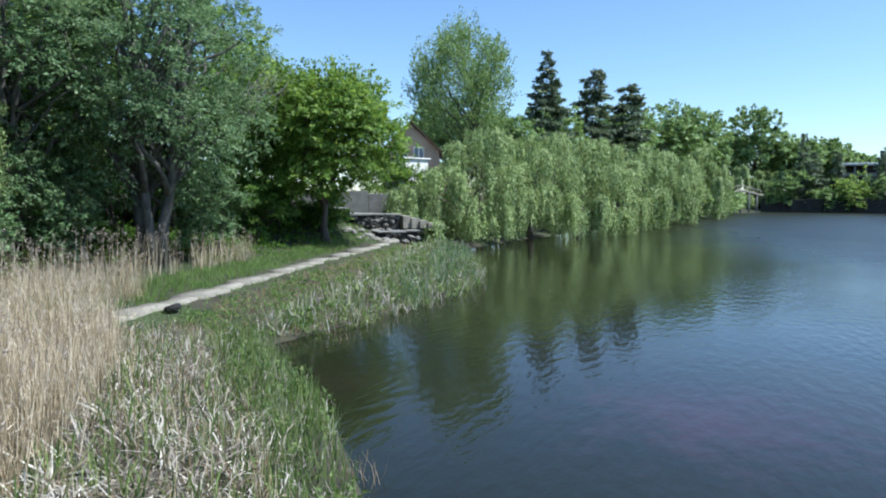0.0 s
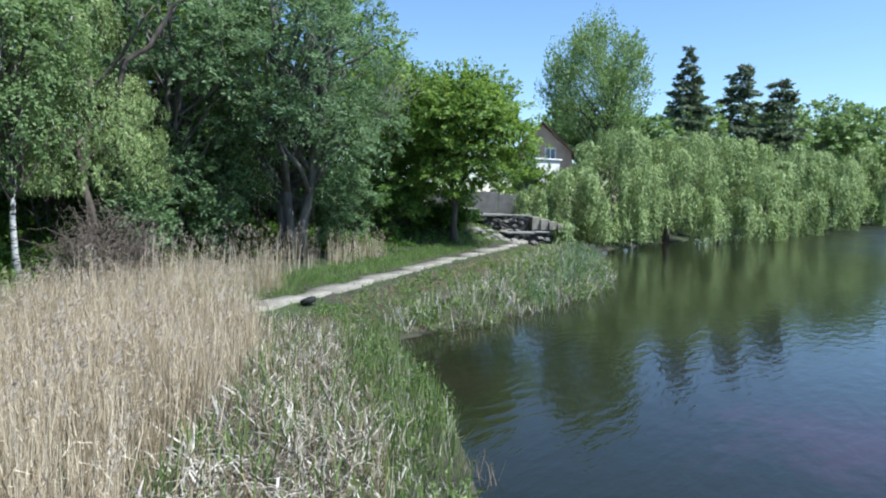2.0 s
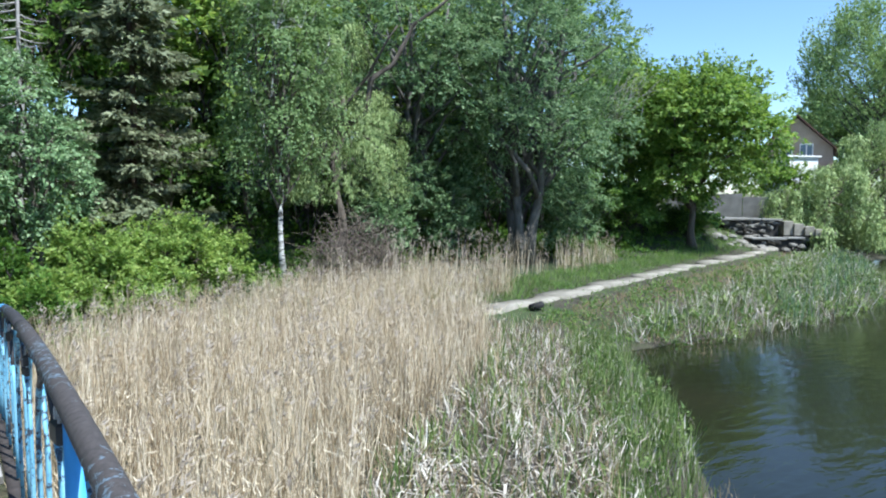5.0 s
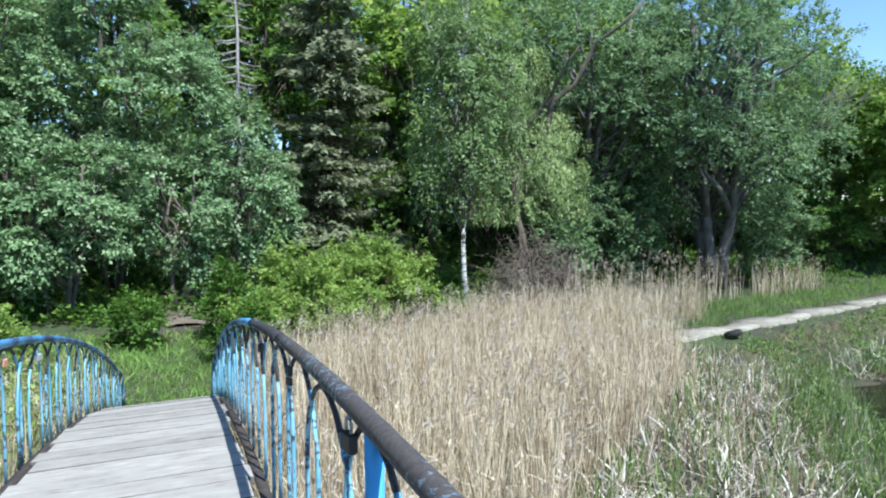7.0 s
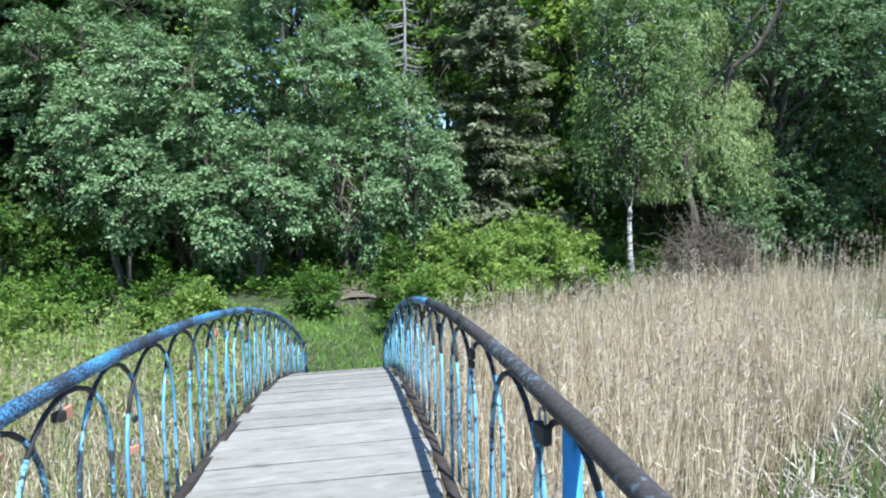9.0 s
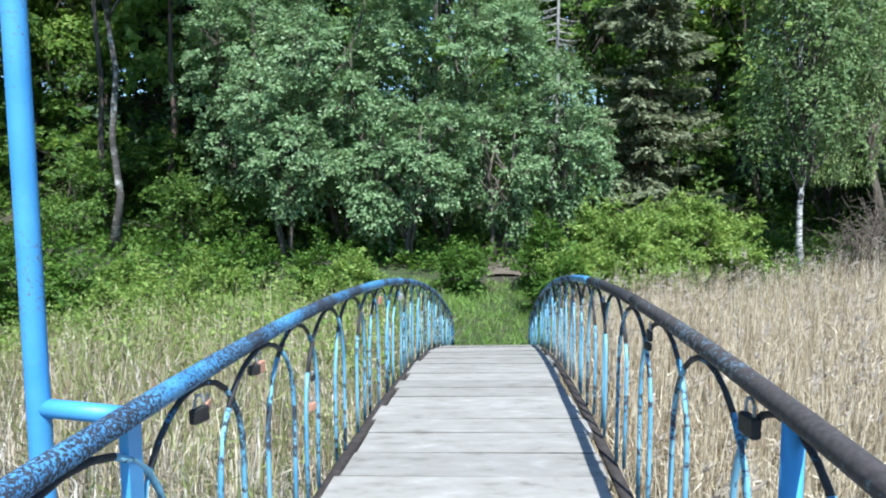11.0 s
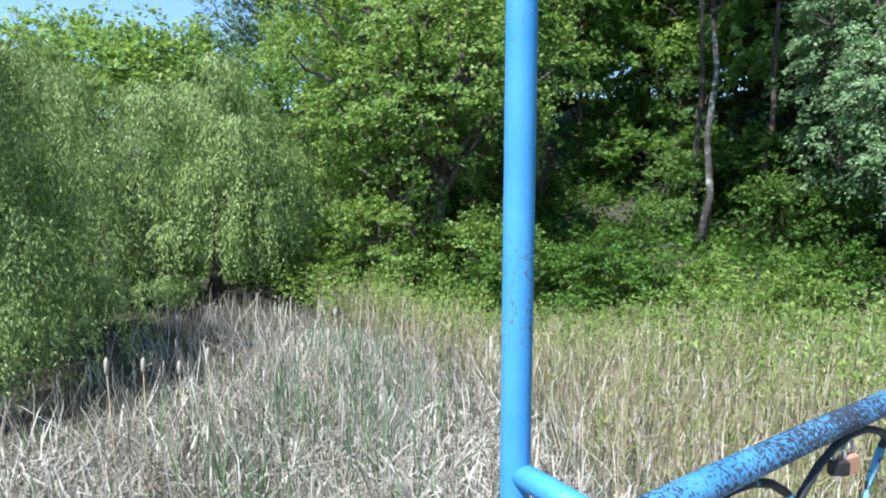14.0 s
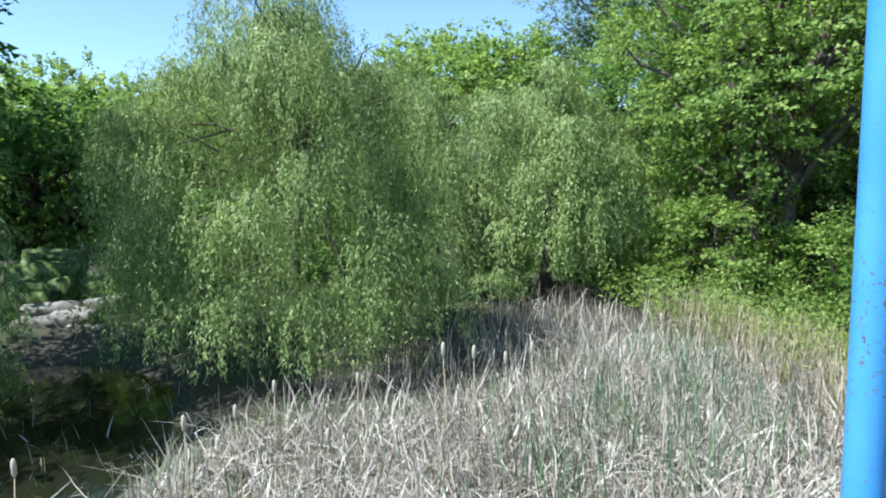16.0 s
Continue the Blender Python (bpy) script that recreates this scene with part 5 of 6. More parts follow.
def cattails(name, poly, density, h, mat, label, w=(0.010, 0.021), lean=0.22, broken=0.55, patch=0.0, seed=0, kink=(0.4, 0.8)):
    p = put(poly, density, patch, seed)
    n = len(p)
    g = Geo()
    hh = rng.uniform(h[0], h[1], n) * (1 + 0.15 * smooth_noise(p[:, 0], p[:, 1], 1.8, 19)) * hollow(p)
    le = rng.normal(0, lean, (n, 3)) * np.array([1, 1, 0]) * np.where(rng.random(n) < 0.25, 1.9, 1.0)[:, None]
    br = rng.random(n) < broken
    be = np.where(br[:, None], rng.normal(0, 0.9, (n, 3)), rng.normal(0, 0.18, (n, 3))) * np.array([1, 1, 0]) * hh[:, None]
    blades(g, p, hh, rng.uniform(w[0], w[1], n), le, be, rng, rng.uniform(kink[0], kink[1], n))
    return tagged(part(name, g, mat), label, "reeds", kind="stuff")


DRY = [(1.0, -4), (1.1, 13.3), (2.4, 15.5), (6, 17.8), (9, 19.5), (12.5, 19.6), (17, 19.4), (17, 18.3), (13.4, 17.6), (10.4, 16.4), (11.6, 14.0), (11.0, 12.4), (9.3, 10.6), (7.6, 9.2), (6.2, 8.1), (4.9, 7.0), (3.8, 5.9), (3.0, 4), (2.6, -4)]
reeds("dry_reeds", DRY, 275, (0.75, 1.75), REED_DRY, "dense stand of tan dry reeds beside the footbridge", plume=0.04, nleaf=2, patch=0.9, seed=3, lean=0.2, snap=0.25, wide=1.0)
EDGE = [(2.5, -4), (2.9, 4), (3.7, 5.8), (4.8, 6.9), (6.1, 8.0), (7.5, 9.1), (9.2, 10.5), (10.9, 12.3), (11.5, 13.9), (13.0, 14.0), (13.2, 11.8), (11.8, 10.1), (10.1, 8.1), (8.9, 6.7), (7.6, 5.4), (6.4, 4.3), (5.0, 2), (4.4, -4)]
cattails("dry_grass", EDGE, 40, (0.3, 0.7), BROWN_GRASS, "ochre withered leaves among cattails", w=(0.012, 0.024), lean=0.25, broken=0.5, patch=1.2, seed=44)
cattails("dead_cattails", EDGE, 120, (0.25, 0.62), CAT_DEAD, "bleached bent cattail leaves along the shore", w=(0.018, 0.038), lean=0.3, broken=0.75, patch=1.2, seed=4, kink=(0.3, 0.75))
reeds("dry_reeds", EDGE, 14, (0.6, 1.0), REED_DRY, "thin dry reed stalks among cattails", nleaf=2, patch=2.0, seed=5)
cattails("green_cattails", EDGE, 60, (0.4, 0.8), CAT_GREEN, "fresh green cattail leaves among bleached ones", w=(0.014, 0.028), broken=0.12, lean=0.14, patch=1.8, seed=6)
RIM = [(4.0, -4), (4.6, 2), (6.0, 4.2), (7.2, 5.3), (8.5, 6.6), (9.8, 8.1), (11.5, 10.1), (12.9, 11.9), (14.2, 12.6), (14.9, 11.9), (13.8, 10.5), (12.3, 8.7), (10.4, 6.6), (9.2, 5.5), (8.1, 4.6), (6.8, 3.5), (5.5, 1.5), (4.9, -4)]
cattails("dead_cattails", RIM, 80, (0.3, 0.6), CAT_DEAD, "bleached leaves in the green fringe", w=(0.010, 0.02), lean=0.12, broken=0.4, patch=1.2, seed=14)
cattails("green_cattails", RIM, 108, (0.4, 0.85), CAT_GREEN, "dense green cattail fringe at the water's edge", broken=0.06, lean=0.09)
STRIP = [(13.6, 14.4), (17, 15.4), (22, 17.0), (30, 19.4), (37, 21.0), (44, 22.8), (46, 20.4), (44, 18.2), (36, 14.3), (30, 11.6), (23.6, 10.9), (20.7, 10.9), (16.8, 11.0), (14.6, 11.8)]
cattails("dry_grass", STRIP, 55, (0.10, 0.34), BROWN_GRASS, "low brown withered grass between path and water", w=(0.010, 0.02), lean=0.2)
cattails("dry_grass", STRIP, 16, (0.12, 0.3), GRASS, "low green grass between path and water", w=(0.010, 0.018), lean=0.15)
FRINGE = [(14.8, 12.2), (17, 12.9), (20.7, 13.6), (24, 14.4), (30, 16.4), (36, 18.6), (44, 21.0), (47, 19.9), (44, 18.0), (36, 14.0), (30, 11.2), (23.6, 10.5), (20.7, 10.6), (16.8, 10.8)]
cattails("green_cattails", FRINGE, 34, (0.45, 0.95), CAT_GREEN, "green reed fringe along the far bend of the shore", w=(0.018, 0.03), broken=0.12, lean=0.14, patch=3.0, seed=8)
cattails("green_cattails", [(22, 10.8), (30, 11.6), (37, 14.8), (44, 18.3), (46, 20.4), (38, 17.6), (30, 14.2), (23, 12.4)], 26, (0.7, 1.25), CAT_TEAL, "tall blue-green reeds on the point of the bend", w=(0.02, 0.034), broken=0.1, lean=0.13, patch=2.2, seed=46)
cattails("dead_cattails", FRINGE, 44, (0.5, 1.0), CAT_DEAD, "withered reed leaves among green ones on the bend", w=(0.016, 0.026), patch=2.0, seed=9)
LAWN = [(12.5, 18.0), (16.5, 17.7), (22, 19.4), (31, 22.2), (42, 24.6), (44, 27), (34, 24.9), (27, 22.8), (20, 21.2), (14, 20.0)]
cattails("grass", LAWN, 140, (0.18, 0.42), GRASS, "fresh green grass bank above the path", w=(0.012, 0.022), lean=0.12, broken=0.15)
reeds("dry_reeds", [(22.5, 21.3), (27.5, 22.6), (28.5, 24), (23, 22.8)], 60, (0.5, 1.7), REED_DRY, "clump of pale dry reeds below the grey tree", w=0.016, nleaf=3, patch=1.0, seed=15, plume=0.2)
reeds("dry_reeds", [(10, 19.6), (20, 20.4), (22.5, 22.2), (20, 23), (11, 21.4)], 18, (0.7, 2.0), REED_DRY, "tall dry reeds in front of the shaded trees", plume=0.6, w=0.014, nleaf=3)
LANDING = [(-5, 14.0), (3.0, 14.2), (5, 17), (3, 19.5), (-3, 19.5), (-8, 17)]
cattails("grass", LANDING, 240, (0.10, 0.28), FRESH_GRASS, "fresh green grass at the foot of the footbridge", w=(0.014, 0.024), lean=0.12, broken=0.15)
for side in (-1, 1):
    edge = [(x - side * 0.32 * 0.3, y + side * 0.32) for x, y in PATH_LINE]
    outer = [(x - side * 0.95 * 0.3, y + side * 0.95) for x, y in reversed(PATH_LINE)]
    cattails("grass", edge + outer, 60, (0.08, 0.26), GRASS, "short ragged grass along the path's edge", w=(0.012, 0.02), lean=0.14, broken=0.2, patch=0.9, seed=23 + side)
cattails("grass", [(4.5, 14.5), (8, 15.2), (12.5, 17.0), (15, 18.0), (12, 19.0), (8.5, 18.4), (5, 16.6)], 70, (0.5, 1.25), REED_GREEN, "pale green shoots among the dry reeds", w=(0.010, 0.018), lean=0.12, broken=0.15, patch=1.6, seed=27)
for tuft in ([(8.1, 4.1), (8.75, 4.2), (8.75, 4.75), (8.25, 4.85)], [(16.0, 9.8), (16.7, 9.8), (16.7, 10.2), (16.0, 10.2)]):
    cattails("water_tuft", tuft, 60, (0.4, 0.85), BROWN_GRASS, "sparse brown tuft standing in the water", w=(0.008, 0.016), lean=0.16, broken=0.2)
# west marsh
WEST = [(-1.1, -5), (-1.1, 6.5), (-5, 8.4), (-9, 9.4), (-13.5, 8.0), (-13.2, 6.3), (-11.4, 5.2), (-10.6, 3.6), (-9.9, 2.2), (-10.0, 0.8), (-9.2, -0.4), (-7.3, -1.6), (-5.4, -2.8), (-3, -5)]
cattails("dead_cattails", WEST, 265, (0.3, 0.8), CAT_DEAD, "grey bleached cattail marsh beside the footbridge", w=(0.009, 0.021), lean=0.3, broken=0.92, kink=(0.22, 0.7))
cattails("dead_cattails", WEST, 14, (0.6, 1.1), CAT_DEAD, "upright bleached cattail stalks in the marsh", w=(0.010, 0.018), lean=0.16, broken=0.25)
cattails("green_cattails", WEST, 15, (0.5, 1.0), CAT_TEAL, "young green cattails among bleached leaves", broken=0.1, lean=0.13)
cattails("green_cattails", [(-5.4, 3.0), (-7.2, 6.6), (-11.5, 8.4), (-13.2, 7.6), (-10.8, 6.0), (-7.4, 2.6)], 45, (0.6, 1.1), CAT_TEAL, "band of blue-green young cattails through the marsh", broken=0.1, lean=0.12, patch=1.8, seed=12)
WEST2 = [(-1.0, 3.5), (-1.0, 13.6), (-4, 14.2), (-8.5, 13.2), (-13, 10.2), (-15, 8.4), (-11, 8.4), (-6.5, 7.2), (-3, 5.6)]
reeds("young_reeds", WEST2, 34, (1.0, 1.7), REED_GREEN, "yellow-green reeds turning from dry stalks", nleaf=5, w=0.012, wide=1.6, lean=0.18, patch=1.4, seed=17)
cattails("dead_cattails", WEST2, 70, (0.6, 1.3), CAT_DEAD, "bleached stalks among yellow-green reeds", w=(0.012, 0.024), lean=0.22, broken=0.6, patch=1.2, seed=18)
reeds("dry_reeds", WEST2, 110, (0.9, 1.6), REED_DRY, "dry stalks among yellow-green reeds", nleaf=2, lean=0.18, snap=0.25, patch=1.6, seed=19)
SHADE = [(-6, -5), (-7.0, -3.0), (-9.2, -0.8), (-12, 1.6), (-15.5, 5.4), (-19, 6.5), (-19, -3), (-14, -8), (-8, -8)]
cattails("dead_cattails", SHADE, 5, (0.3, 0.7), CAT_DEAD, "sparse bleached cattails in the willow's shade", lean=0.22)
cattails("green_cattails", SHADE, 4, (0.3, 0.7), CAT_GREEN, "sparse green cattails in the willow's shade", broken=0.1)
VERGE = [(-13.5, 8.6), (-18.2, 8.2), (-17.0, 5.6), (-12.4, 2.2), (-10.6, 0.4), (-9.4, -0.6), (-10.0, 0.8), (-9.9, 2.2), (-10.6, 3.6), (-11.4, 5.2), (-13.2, 6.3)]
cattails("dead_cattails", VERGE, 35, (0.4, 0.95), CAT_DEAD, "brown cattail stalks standing under the willow", lean=0.16, broken=0.3)
# low broad-leaved plants along the water
def leafy(name, poly, density, h, per, size, mat, label, patch, seed):
    p = put(poly, density, patch, seed)
    n = len(p)
    k = np.repeat(np.arange(n), per)
    tall = rng.uniform(h[0], h[1], n)
    q = p[k] + rng.normal(0, 0.13, (len(k), 3)) * np.array([1, 1, 0]) + np.array([[0, 0, 1.0]]) * (rng.uniform(0.1, 1, len(k)) * tall[k])[:, None]
    ln = rng.uniform(size * 0.7, size * 1.3, len(k))
    g = Geo()
    leaves(g, q, rng.normal(0, 1, (len(k), 3)) + np.array([0, 0, 0.7]), np.array([[0, 0, 0.8]]) + rng.normal(0, 0.6, (len(k), 3)), ln, ln * 0.3)
    return tagged(part(name, g, mat), label, "undergrowth", kind="stuff")


leafy("water_plants", FRINGE, 4, (0.3, 0.8), 22, 0.24, CAT_GREEN, "leafy green plants along the bend of the shore", 1.8, 61)
leafy("water_plants", RIM, 10, (0.2, 0.6), 20, 0.15, CAT_GREEN, "leafy green plants at the water's edge", 1.0, 62)
leafy("water_plants", STRIP, 5, (0.1, 0.35), 18, 0.16, GRASS, "low leafy weeds between path and water", 2.4, 63)
leafy("undergrowth", [(24, 22.2), (34, 24.6), (41.5, 26.2), (43, 28.5), (34, 29), (25, 26.5)], 5, (0.1, 0.5), 14, 0.24, HERB, "low shaded weeds under the walnut tree", 2.0, 64)
leafy("undergrowth", [(-21.5, -7.2), (-18.0, -6.8), (-17.6, -4.0), (-20.5, -3.6)], 9, (0.2, 0.7), 16, 0.16, HERB, "weeds between rockery slabs", 0.8, 65)
# undergrowth on the slope
BELT = [(-26, 4), (-18, 9.5), (-13, 12), (-8, 14.8), (-5, 16.0), (-6, 18.2), (-13, 16.2), (-20, 13), (-28, 10)]
p = put(BELT, 16, 1.6, 31)
n = len(p)
rep = np.repeat(np.arange(n), 22)
g = Geo()
hh = rng.uniform(0.2, 0.7, n) * (1.25 + 0.75 * smooth_noise(p[:, 0], p[:, 1], 3.0, 41))
pp = p[rep] + rng.normal(0, 0.16, (len(rep), 3)) * np.array([1, 1, 0]) + np.array([[0, 0, 1.0]]) * (rng.uniform(0.15, 1, len(rep)) * hh[rep])[:, None]
d = rng.normal(0, 1, (len(rep), 3)) + np.array([0, 0, 0.1])
ln = rng.uniform(0.09, 0.19, len(rep))
leaves(g, pp, d, np.array([[0, 0, 1.0]]) + rng.normal(0, 0.4, (len(rep), 3)), ln, ln * 0.55)
tagged(part("undergrowth", g, LEAF_FOREST), "leafy green nettles and saplings along the wood's edge", "undergrowth", kind="stuff")
LEAFY = [(-1.2, 9.6), (-1.2, 14.2), (-5, 15.6), (-9, 14.2), (-14, 11.4), (-17.5, 8.4), (-14, 8.6), (-9.5, 9.9), (-5, 10.2)]
p = put(LEAFY, 24, 1.6, 37)
n = len(p)
rep = np.repeat(np.arange(n), 24)
g = Geo()
hh = rng.uniform(0.6, 1.5, n) * hollow(p)
pp = p[rep] + rng.normal(0, 0.14, (len(rep), 3)) * np.array([1, 1, 0]) + np.array([[0, 0, 1.0]]) * (rng.uniform(0.35, 1, len(rep)) * hh[rep])[:, None]
ln = rng.uniform(0.07, 0.15, len(rep))
leaves(g, pp, rng.normal(0, 1, (len(rep), 3)), np.array([[0, 0, 1.0]]) + rng.normal(0, 0.5, (len(rep), 3)), ln, ln * 0.5)
tagged(part("nettles", g, LEAF_BRIGHT), "yellow-green leafy nettles among the reeds", "undergrowth", kind="stuff")
WOOD = [(-30, 9), (-14, 17.6), (-7, 19.8), (4, 21.2), (10, 22), (22, 24.5), (34, 27), (44, 29), (40, 38), (10, 38), (-15, 34), (-34, 22)]
p = put(WOOD, 9, 4.0, 33)
n = len(p)
rep = np.repeat(np.arange(n), 15)
g = Geo()
hh = rng.uniform(0.2, 0.8, n)
pp = p[rep] + rng.normal(0, 0.22, (len(rep), 3)) * np.array([1, 1, 0]) + np.array([[0, 0, 1.0]]) * (rng.uniform(0.1, 1, len(rep)) * hh[rep])[:, None]
ln = rng.uniform(0.14, 0.30, len(rep))
leaves(g, pp, rng.normal(0, 1, (len(rep), 3)), np.array([[0, 0, 1.0]]) + rng.normal(0, 0.4, (len(rep), 3)), ln, ln * 0.55)
tagged(part("undergrowth", g, HERB), "green undergrowth on the forest slope with shade in its colour", "undergrowth", kind="stuff")

# cattail seed heads
rng = np.random.default_rng(300)
HEADS = [(-6.94, 2.18, 2.30), (-7.15, 2.5, 2.2), (-7.64, 3.04, 1.98), (-7.7, 3.4, 2.05), (-6.6, -0.35, 1.85), (-6.9, 0.1, 1.8), (-7.4, 0.4, 1.9), (-8.0, 1.3, 1.75), (-6.0, -1.6, 1.75), (-6.4, 0.9, 1.7), (-7.9, 4.6, 1.9), (-9.6, 6.2, 1.9), (-8.8, 5.4, 1.8)]
for x, y, z in HEADS:
    zb = float(land(np.array([x]), np.array([y]))[0])
    st = root("cattail", x, y, zb, "dry cattail stalk with a pale fluffy seed head", "cattail", "seeding cattails")
    lx, ly = rng.normal(0, 0.06, 2)
    g = Geo()
    tube(g, [(0, 0, -0.05), (lx * 0.4, ly * 0.4, (z - zb) * 0.5), (lx, ly, z - zb - 0.08)], [0.007, 0.006, 0.004], 5)
    part("stalk", g, REED_DRY, st)
    g = Geo()
    tube(g, [(lx, ly, z - zb - 0.09), (lx, ly, z - zb - 0.07), (lx, ly, z - zb), (lx + 0.004, ly, z - zb + 0.05), (lx + 0.004, ly, z - zb + 0.07)], np.array([0.006, 0.019, 0.023, 0.019, 0.005]), 7)
    part("seed_head", g, FLUFF, st, "pale fluffy seed head", True)

# dead brush heap beside the birch
rng = np.random.default_rng(310)
heap = root("brush", 12.2, 21.6, float(land(np.array([12.2]), np.array([21.6]))[0]), "tangled grey-brown dead branches under the willow", "brush", kind="stuff")
g = Geo()
for k in range(900):
    a, r = rng.uniform(0, 6.28), math.sqrt(rng.uniform(0, 1))
    b = np.array([math.cos(a) * r * 1.7, math.sin(a) * r * 1.0, rng.uniform(0, 1) ** 1.3 * 2.5 * (1 - 0.55 * r * r)])
    way = ball(1, rng)[0] * np.array([1.0, 0.8, 0.75]) + np.array([0, 0, 0.25])
    tube(g, limb_line(b, b + way * rng.uniform(0.5, 1.4), rng, 0.16, 5, 0.08), np.linspace(0.014, 0.003, 5), 3, False)
part("dead_wood", g, TWIG, heap)

# old tyre by the path
tyre = root("tyre", 15.5, 15.7, float(land(np.array([15.5]), np.array([15.7]))[0]) + 0.12, "old black tyre lying on the bank beside the path", "tyre")
bm = bmesh.new()
R, r0 = 0.19, 0.075
ringv = []
for a in range(20):
    an = a / 20 * 2 * math.pi
    ring = []
    for b in range(8):
        bn = b / 8 * 2 * math.pi
        rr = R + r0 * math.cos(bn) * (1.05 if a % 2 else 1.0)
        ring.append(bm.verts.new((rr * math.cos(an), 0.10 * math.sin(bn), rr * math.sin(an))))
    ringv.append(ring)
for a in range(20):
    for b in range(8):
        bm.faces.new((ringv[a][b], ringv[(a + 1) % 20][b], ringv[(a + 1) % 20][(b + 1) % 8], ringv[a][(b + 1) % 8]))
me = bpy.data.meshes.new("tread")
bm.to_mesh(me)
bm.free()
me.materials.append(RUBBER)
tr = part("tread", me, RUBBER, tyre)
tr.rotation_euler = (radians(72), 0, radians(30))

# stepped bank: terraces of rubble under thin slabs, stones and a wall below the house
rng = np.random.default_rng(320)
steps = root("steps", 42.9, 26.5, 0, "worn concrete slabs on dark rubble terraces of the bank", "steps", turn=math.atan2(-2.1, 2.6))
rubble = []
for k in range(6):
    bm = bmesh.new()
    bmesh.ops.create_icosphere(bm, subdivisions=1, radius=0.5)
    for v in bm.verts:
        v.co *= 1 + 0.55 * noise.noise(v.co * 2.1 + Vector((k * 5.3, 1.7, 0)))
    rubble.append(bpy.data.meshes.new("rubble"))
    bm.to_mesh(rubble[-1])
    bm.free()
    rubble[-1].materials.append(STONE if k % 3 else DARK_STONE)
# shadowed terrace fronts: their shade is put into the dark stone colour
for lo, hi in (((-0.1, 0.28, 0.3), (3.5, 3.0, 2.6)), ((-2.3, 0.9, 0.3), (-0.12, 3.0, 3.04)), ((1.2, -1.45, 0.1), (4.3, -0.4, 1.38)), ((3.74, 0.1, 0.3), (6.4, 1.1, 1.88))):
    g = Geo()
    box(g, lo, hi, 0.04)
    part("terrace", g, DARK_STONE, steps)
    for k in range(int((hi[0] - lo[0]) * (hi[2] - lo[2]) * 4.5)):
        ob = part("rubble", rubble[int(rng.integers(0, 6))], None, steps)
        ob.location = (rng.uniform(lo[0], hi[0]), lo[1] + rng.uniform(-0.12, 0.05), rng.uniform(lo[2] + 0.4, hi[2] - 0.08))
        ob.scale = (rng.uniform(0.35, 0.8), rng.uniform(0.3, 0.5), rng.uniform(0.2, 0.42))
        ob.rotation_euler = (rng.normal(0, 0.15), rng.normal(0, 0.2), rng.normal(0, 0.3))
for lo, hi, cuts in (((-0.5, 0, 2.61), (3.7, 2.9, 2.76), 3), ((-2.4, 0.6, 3.05), (-0.3, 2.9, 3.18), 2), ((1.0, -1.75, 1.39), (4.5, -0.42, 1.53), 3), ((-0.9, -0.9, 1.1), (0.8, -0.2, 1.22), 1)):
    for k in range(cuts):
        wide = (hi[0] - lo[0]) / cuts
        g = Geo()
        box(g, (lo[0] + wide * k + 0.03, lo[1] + rng.uniform(-0.18, 0.14), lo[2]), (lo[0] + wide * (k + 1) - 0.03, hi[1], hi[2] + rng.uniform(-0.03, 0.02)), 0.03)
        ob = part("slab", g, GREY_WALL, steps)
        ob.rotation_euler = (rng.normal(0, 0.012), rng.normal(0, 0.012), 0)
for k in range(5):
    g = Geo()
    x0 = 3.72 + 0.62 * k
    box(g, (x0, -0.1 - 0.17 * k, 1.6), (x0 + 0.6, 1.8 - 0.17 * k, 2.58 - 0.17 * k), 0.04)
    part("step", g, CONCRETE, steps)
for k in range(46):
    sx, sy = rng.uniform(40.6, 47.2), rng.uniform(23.6, 26.4)
    sz = float(land(np.array([sx]), np.array([sy]))[0])
    bm = bmesh.new()
    bmesh.ops.create_icosphere(bm, subdivisions=2, radius=1.0)
    for v in bm.verts:
        v.co *= 1 + 0.28 * noise.noise(v.co * 1.4 + Vector((k * 3.1, 0, 0)))
    me = bpy.data.meshes.new("stone")
    bm.to_mesh(me)
    bm.free()
    me.materials.append(CONCRETE if k % 4 == 0 else STONE)
    rock = tagged(new("stone", me), "grey rubble stone on the stepped bank", "stone", "rubble stones")
    s = rng.uniform(0.15, 0.42)
    rock.location, rock.scale, rock.rotation_euler = (sx, sy, sz + s * 0.15), (s * 1.3, s, s * 0.6), (0, 0, rng.uniform(0, 6))
wall = root("garden_wall", 45.3, 31.0, 1.4, "grey concrete garden wall behind the walnut tree", "wall", turn=math.atan2(-2.9, 2.0))
for x0, x1, zt in ((-1.8, 0.55, 3.0), (0.58, 3.5, 3.04), (3.55, 5.7, 2.8)):
    g = Geo()
    box(g, (x0, -0.1, -0.4), (x1, 0.1, zt), 0.02)
    part("panel", g, GREY_WALL, wall)

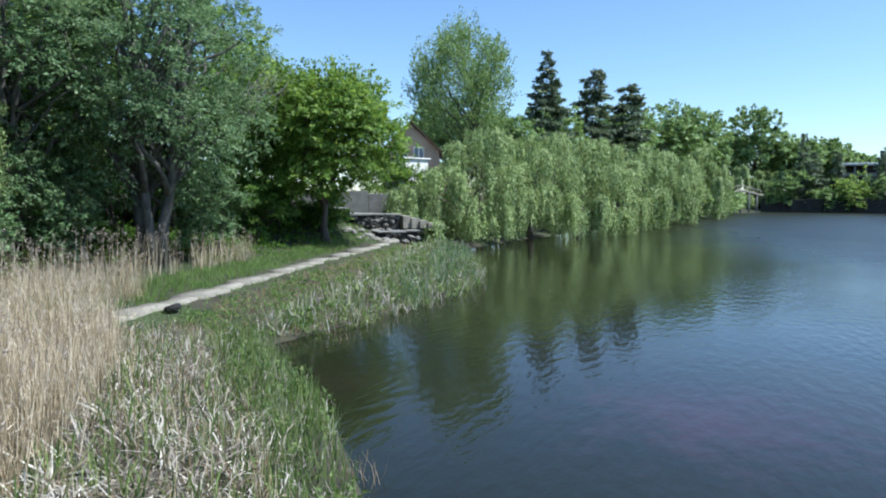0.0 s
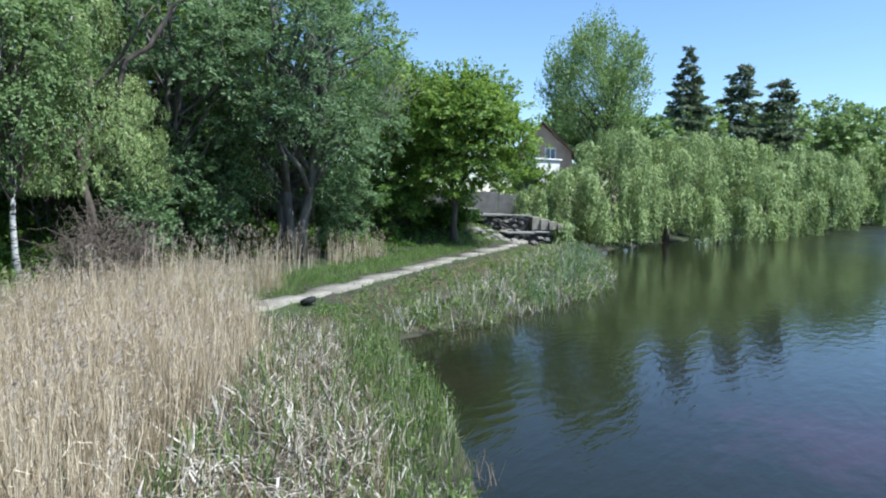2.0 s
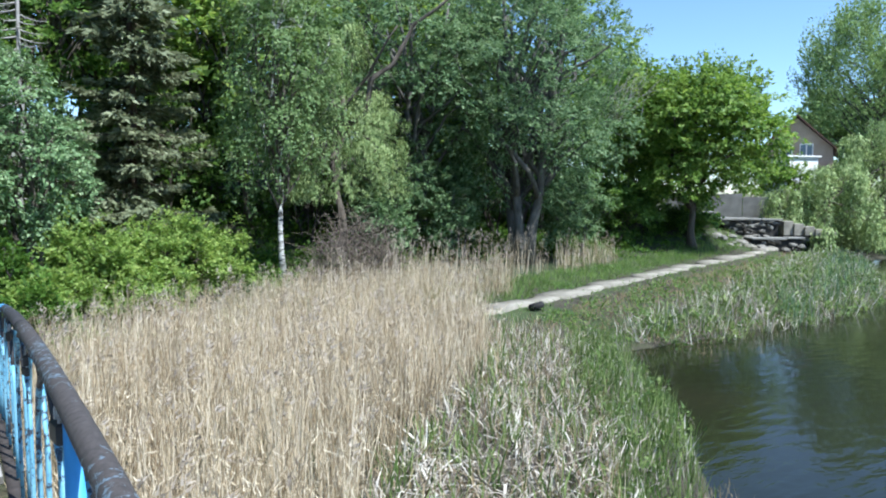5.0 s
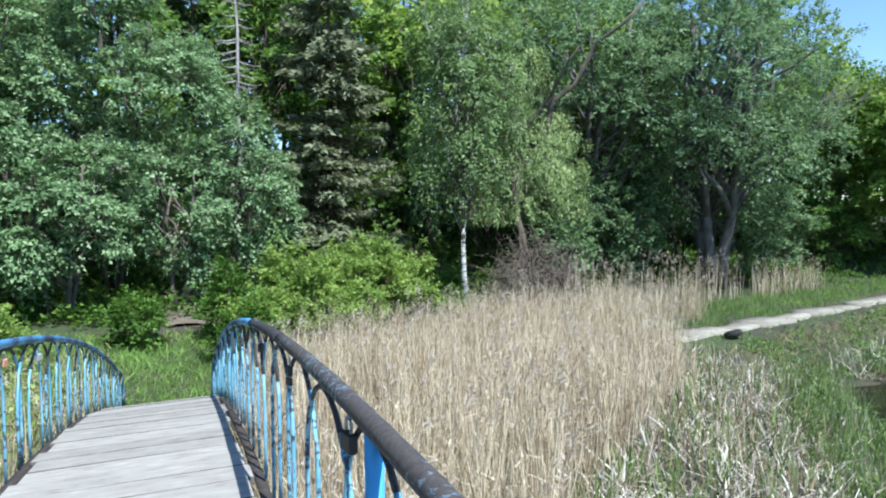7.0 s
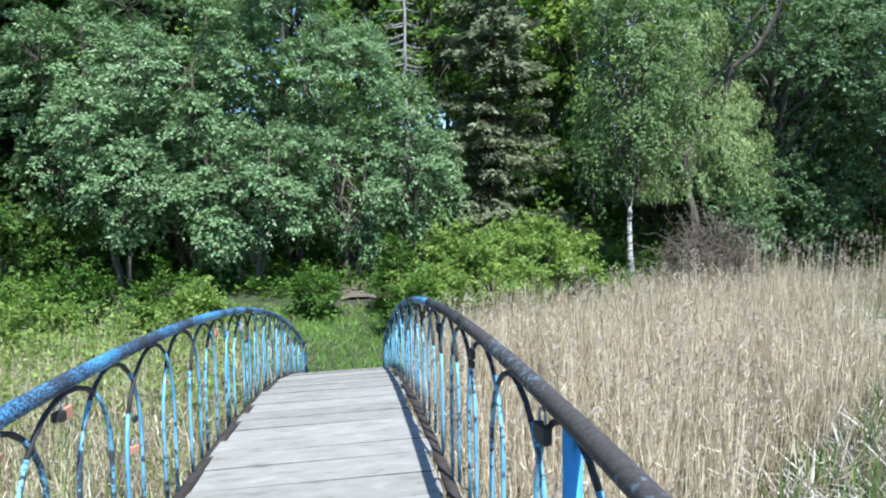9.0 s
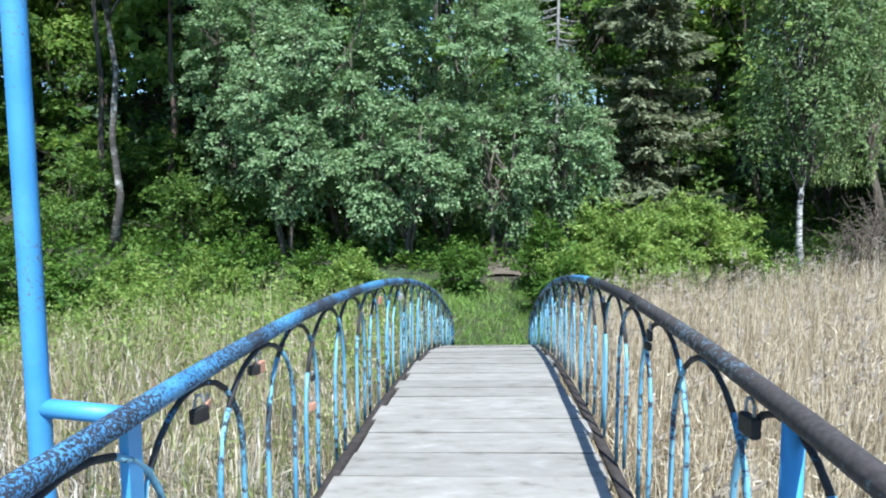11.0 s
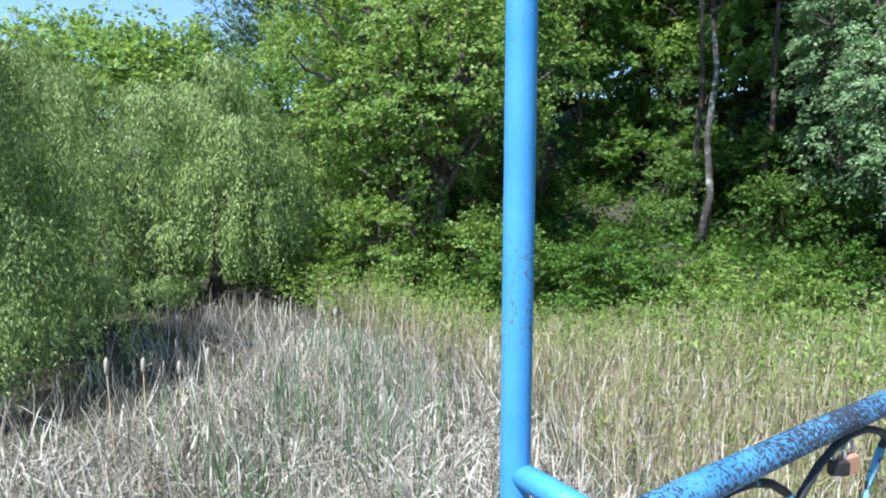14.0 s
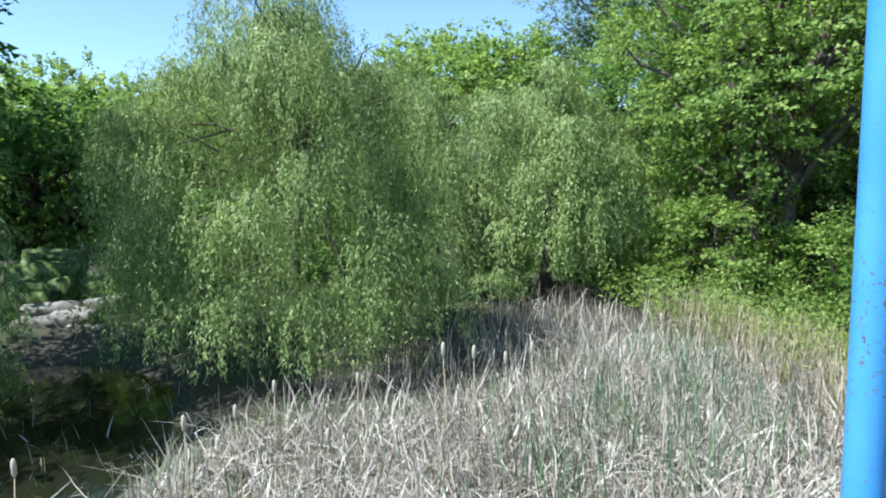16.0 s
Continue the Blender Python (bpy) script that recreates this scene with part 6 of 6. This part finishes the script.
# house behind the trees
house = root("house", 70.5, 36.5, 3.6, "tan house with brown gable roof behind the willows", "house", turn=radians(-63))
g = Geo()
box(g, (-3.2, -2.5, -1.0), (3.2, 6, 5.4))
g.add([(-3.2, -2.5, 5.4), (3.2, -2.5, 5.4), (0, -2.5, 8.4), (-3.2, 6, 5.4), (3.2, 6, 5.4), (0, 6, 8.4)], None, [(0, 1, 2), (4, 3, 5)])
part("wall", g, RENDER_WALL, house)
g = Geo()
for sx in (-1, 1):
    a, b = np.array([0, 0, 8.75]), np.array([sx * 3.7, 0, 5.15])
    v = []
    for yy in (-3.0, 6.4):
        for q, dz in ((a, 0), (b, 0), (b, -0.15), (a, -0.15)):
            v.append((q[0], yy, q[2] + dz))
    g.flat = True
    g.add(v, [(0, 1, 2, 3), (7, 6, 5, 4), (0, 4, 5, 1), (1, 5, 6, 2), (2, 6, 7, 3), (3, 7, 4, 0)])
part("roof", g, ROOF, house, "brown sheet roof")
for xx in (-0.9, 0.9):
    g = Geo()
    box(g, (xx - 0.6, -2.56, 4.0), (xx + 0.6, -2.47, 5.9), 0.02)
    win = part("window", g, WHITE_WALL, house, "white-framed window")
    for q in (-0.28, 0.28):
        g = Geo()
        box(g, (xx + q - 0.22, -2.575, 4.12), (xx + q + 0.22, -2.555, 5.78))
        part("pane", g, GLASS, win)
g = Geo()
box(g, (-3.6, -4.0, 2.9), (3.6, -2.5, 3.1), 0.03)
part("balcony", g, ROOF, house)
annex = root("outbuilding", 64.6, 33.6, 3.2, "low white plastered outbuilding beside the house", "building", turn=radians(-22))
g = Geo()
box(g, (-1.6, -1.2, -1.0), (1.6, 1.8, 4.7), 0.03)
part("wall", g, WHITE_WALL, annex)
g = Geo()
box(g, (-1.8, -1.4, 4.7), (1.8, 2.0, 4.85), 0.02)
part("roof", g, WHITE_WALL, annex)

# far footbridge, bank wall and pavilion
far = root("footbridge", 209, 3.0, 0, "small distant footbridge over the pond's inlet", "bridge")
pts = [(-17, 3.6, 5.6), (-9, 2.2, 6.1), (0, 0.3, 5.7), (9, -1.6, 5.2), (17, -3.3, 4.6)]
for name, dz, r in (("deck", 0.0, 0.30), ("handrail", 1.35, 0.13)):
    g = Geo()
    tube(g, [(x, y, z + dz) for x, y, z in pts], r, 6)
    part(name, g, CONCRETE, far)
for k in range(5):
    x, y, z = pts[k]
    g = Geo()
    tube(g, [(x, y, z), (x, y, z + 1.35)], 0.1, 5)
    part("post", g, CONCRETE, far)
    g = Geo()
    tube(g, [(x, y, -1.0), (x, y, z)], 0.22, 6)
    part("pier", g, GREY_WALL, far)
bank_wall = root("bank_wall", 225.6, 0.2, 0, "dark stone retaining wall along the far shore", "wall")
for k in range(14):
    g = Geo()
    box(g, (-0.4 + 0.35 * math.sin(k * 1.7), -4.0 * (k + 1) + 0.03, -1.0), (1.2, -4.0 * k, 3.9 + 0.18 * math.sin(k * 2.3)), 0.12)
    part("block", g, DARK_STONE, bank_wall)
pav = root("pavilion", 254, -27.5, 1.0, "low pavilion with a pale flat roof on the far shore", "building")
g = Geo()
box(g, (-4, -5.2, 13.6), (4, 5.2, 14.3), 0.1)
part("roof", g, WHITE_WALL, pav)
for yy in (-4.6, -1.5, 1.5, 4.6):
    g = Geo()
    box(g, (-3.5, yy - 0.25, -1), (-3.0, yy + 0.25, 13.58), 0.05)
    part("column", g, GREY_WALL, pav)
g = Geo()
box(g, (0, -5.0, -1), (3.6, 5.0, 13.58), 0.05)
part("wall", g, DARK_STONE, pav)
g = Geo()
box(g, (-3.6, -4.9, 10.0), (-3.4, 4.9, 11.2), 0.04)
part("parapet", g, GREY_WALL, pav)

# mossy rockery seen past the willow: slabs stepping up the bank
rng = np.random.default_rng(330)
for x, y, zt, lx, ly, mossy in ((-20.6, -6.0, 2.15, 0.5, 1.5, True), (-20.2, -6.1, 1.85, 0.5, 1.7, True), (-19.8, -6.0, 1.55, 0.45, 1.5, True), (-19.5, -6.3, 1.25, 0.45, 1.3, True), (-19.2, -5.6, 0.95, 0.5, 1.3, False),
                                (-18.9, -5.0, 0.75, 0.5, 1.0, False), (-18.8, -5.9, 0.62, 0.4, 1.1, False), (-18.5, -4.6, 0.45, 0.5, 0.8, False), (-20.3, -4.9, 1.3, 0.5, 0.7, True), (-19.8, -4.5, 0.9, 0.45, 0.8, False)):
    bm = bmesh.new()
    bmesh.ops.create_cube(bm, size=1.0)
    bmesh.ops.subdivide_edges(bm, edges=bm.edges[:], cuts=5, use_grid_fill=True)
    for v in bm.verts:
        v.co = Vector((v.co.x * lx * 2, v.co.y * ly, zt + (v.co.z - 0.5) * (zt + 0.3)))
        v.co += 0.20 * noise.noise_vector(v.co * 1.6 + Vector((x * 3, y, 0))) + 0.07 * noise.noise_vector(v.co * 5.0)
    me = bpy.data.meshes.new("stone")
    bm.to_mesh(me)
    bm.free()
    me.materials.append(MOSS if mossy else STONE)
    me.polygons.foreach_set("use_smooth", [True] * len(me.polygons))
    ob = tagged(new("stone", me), "mossy green rockery slab by willows" if mossy else "pale grey rockery slab by willows", "stone", "rockery stones")
    ob.location, ob.rotation_euler = (x, y, 0), (0, 0, rng.normal(0, 0.12))
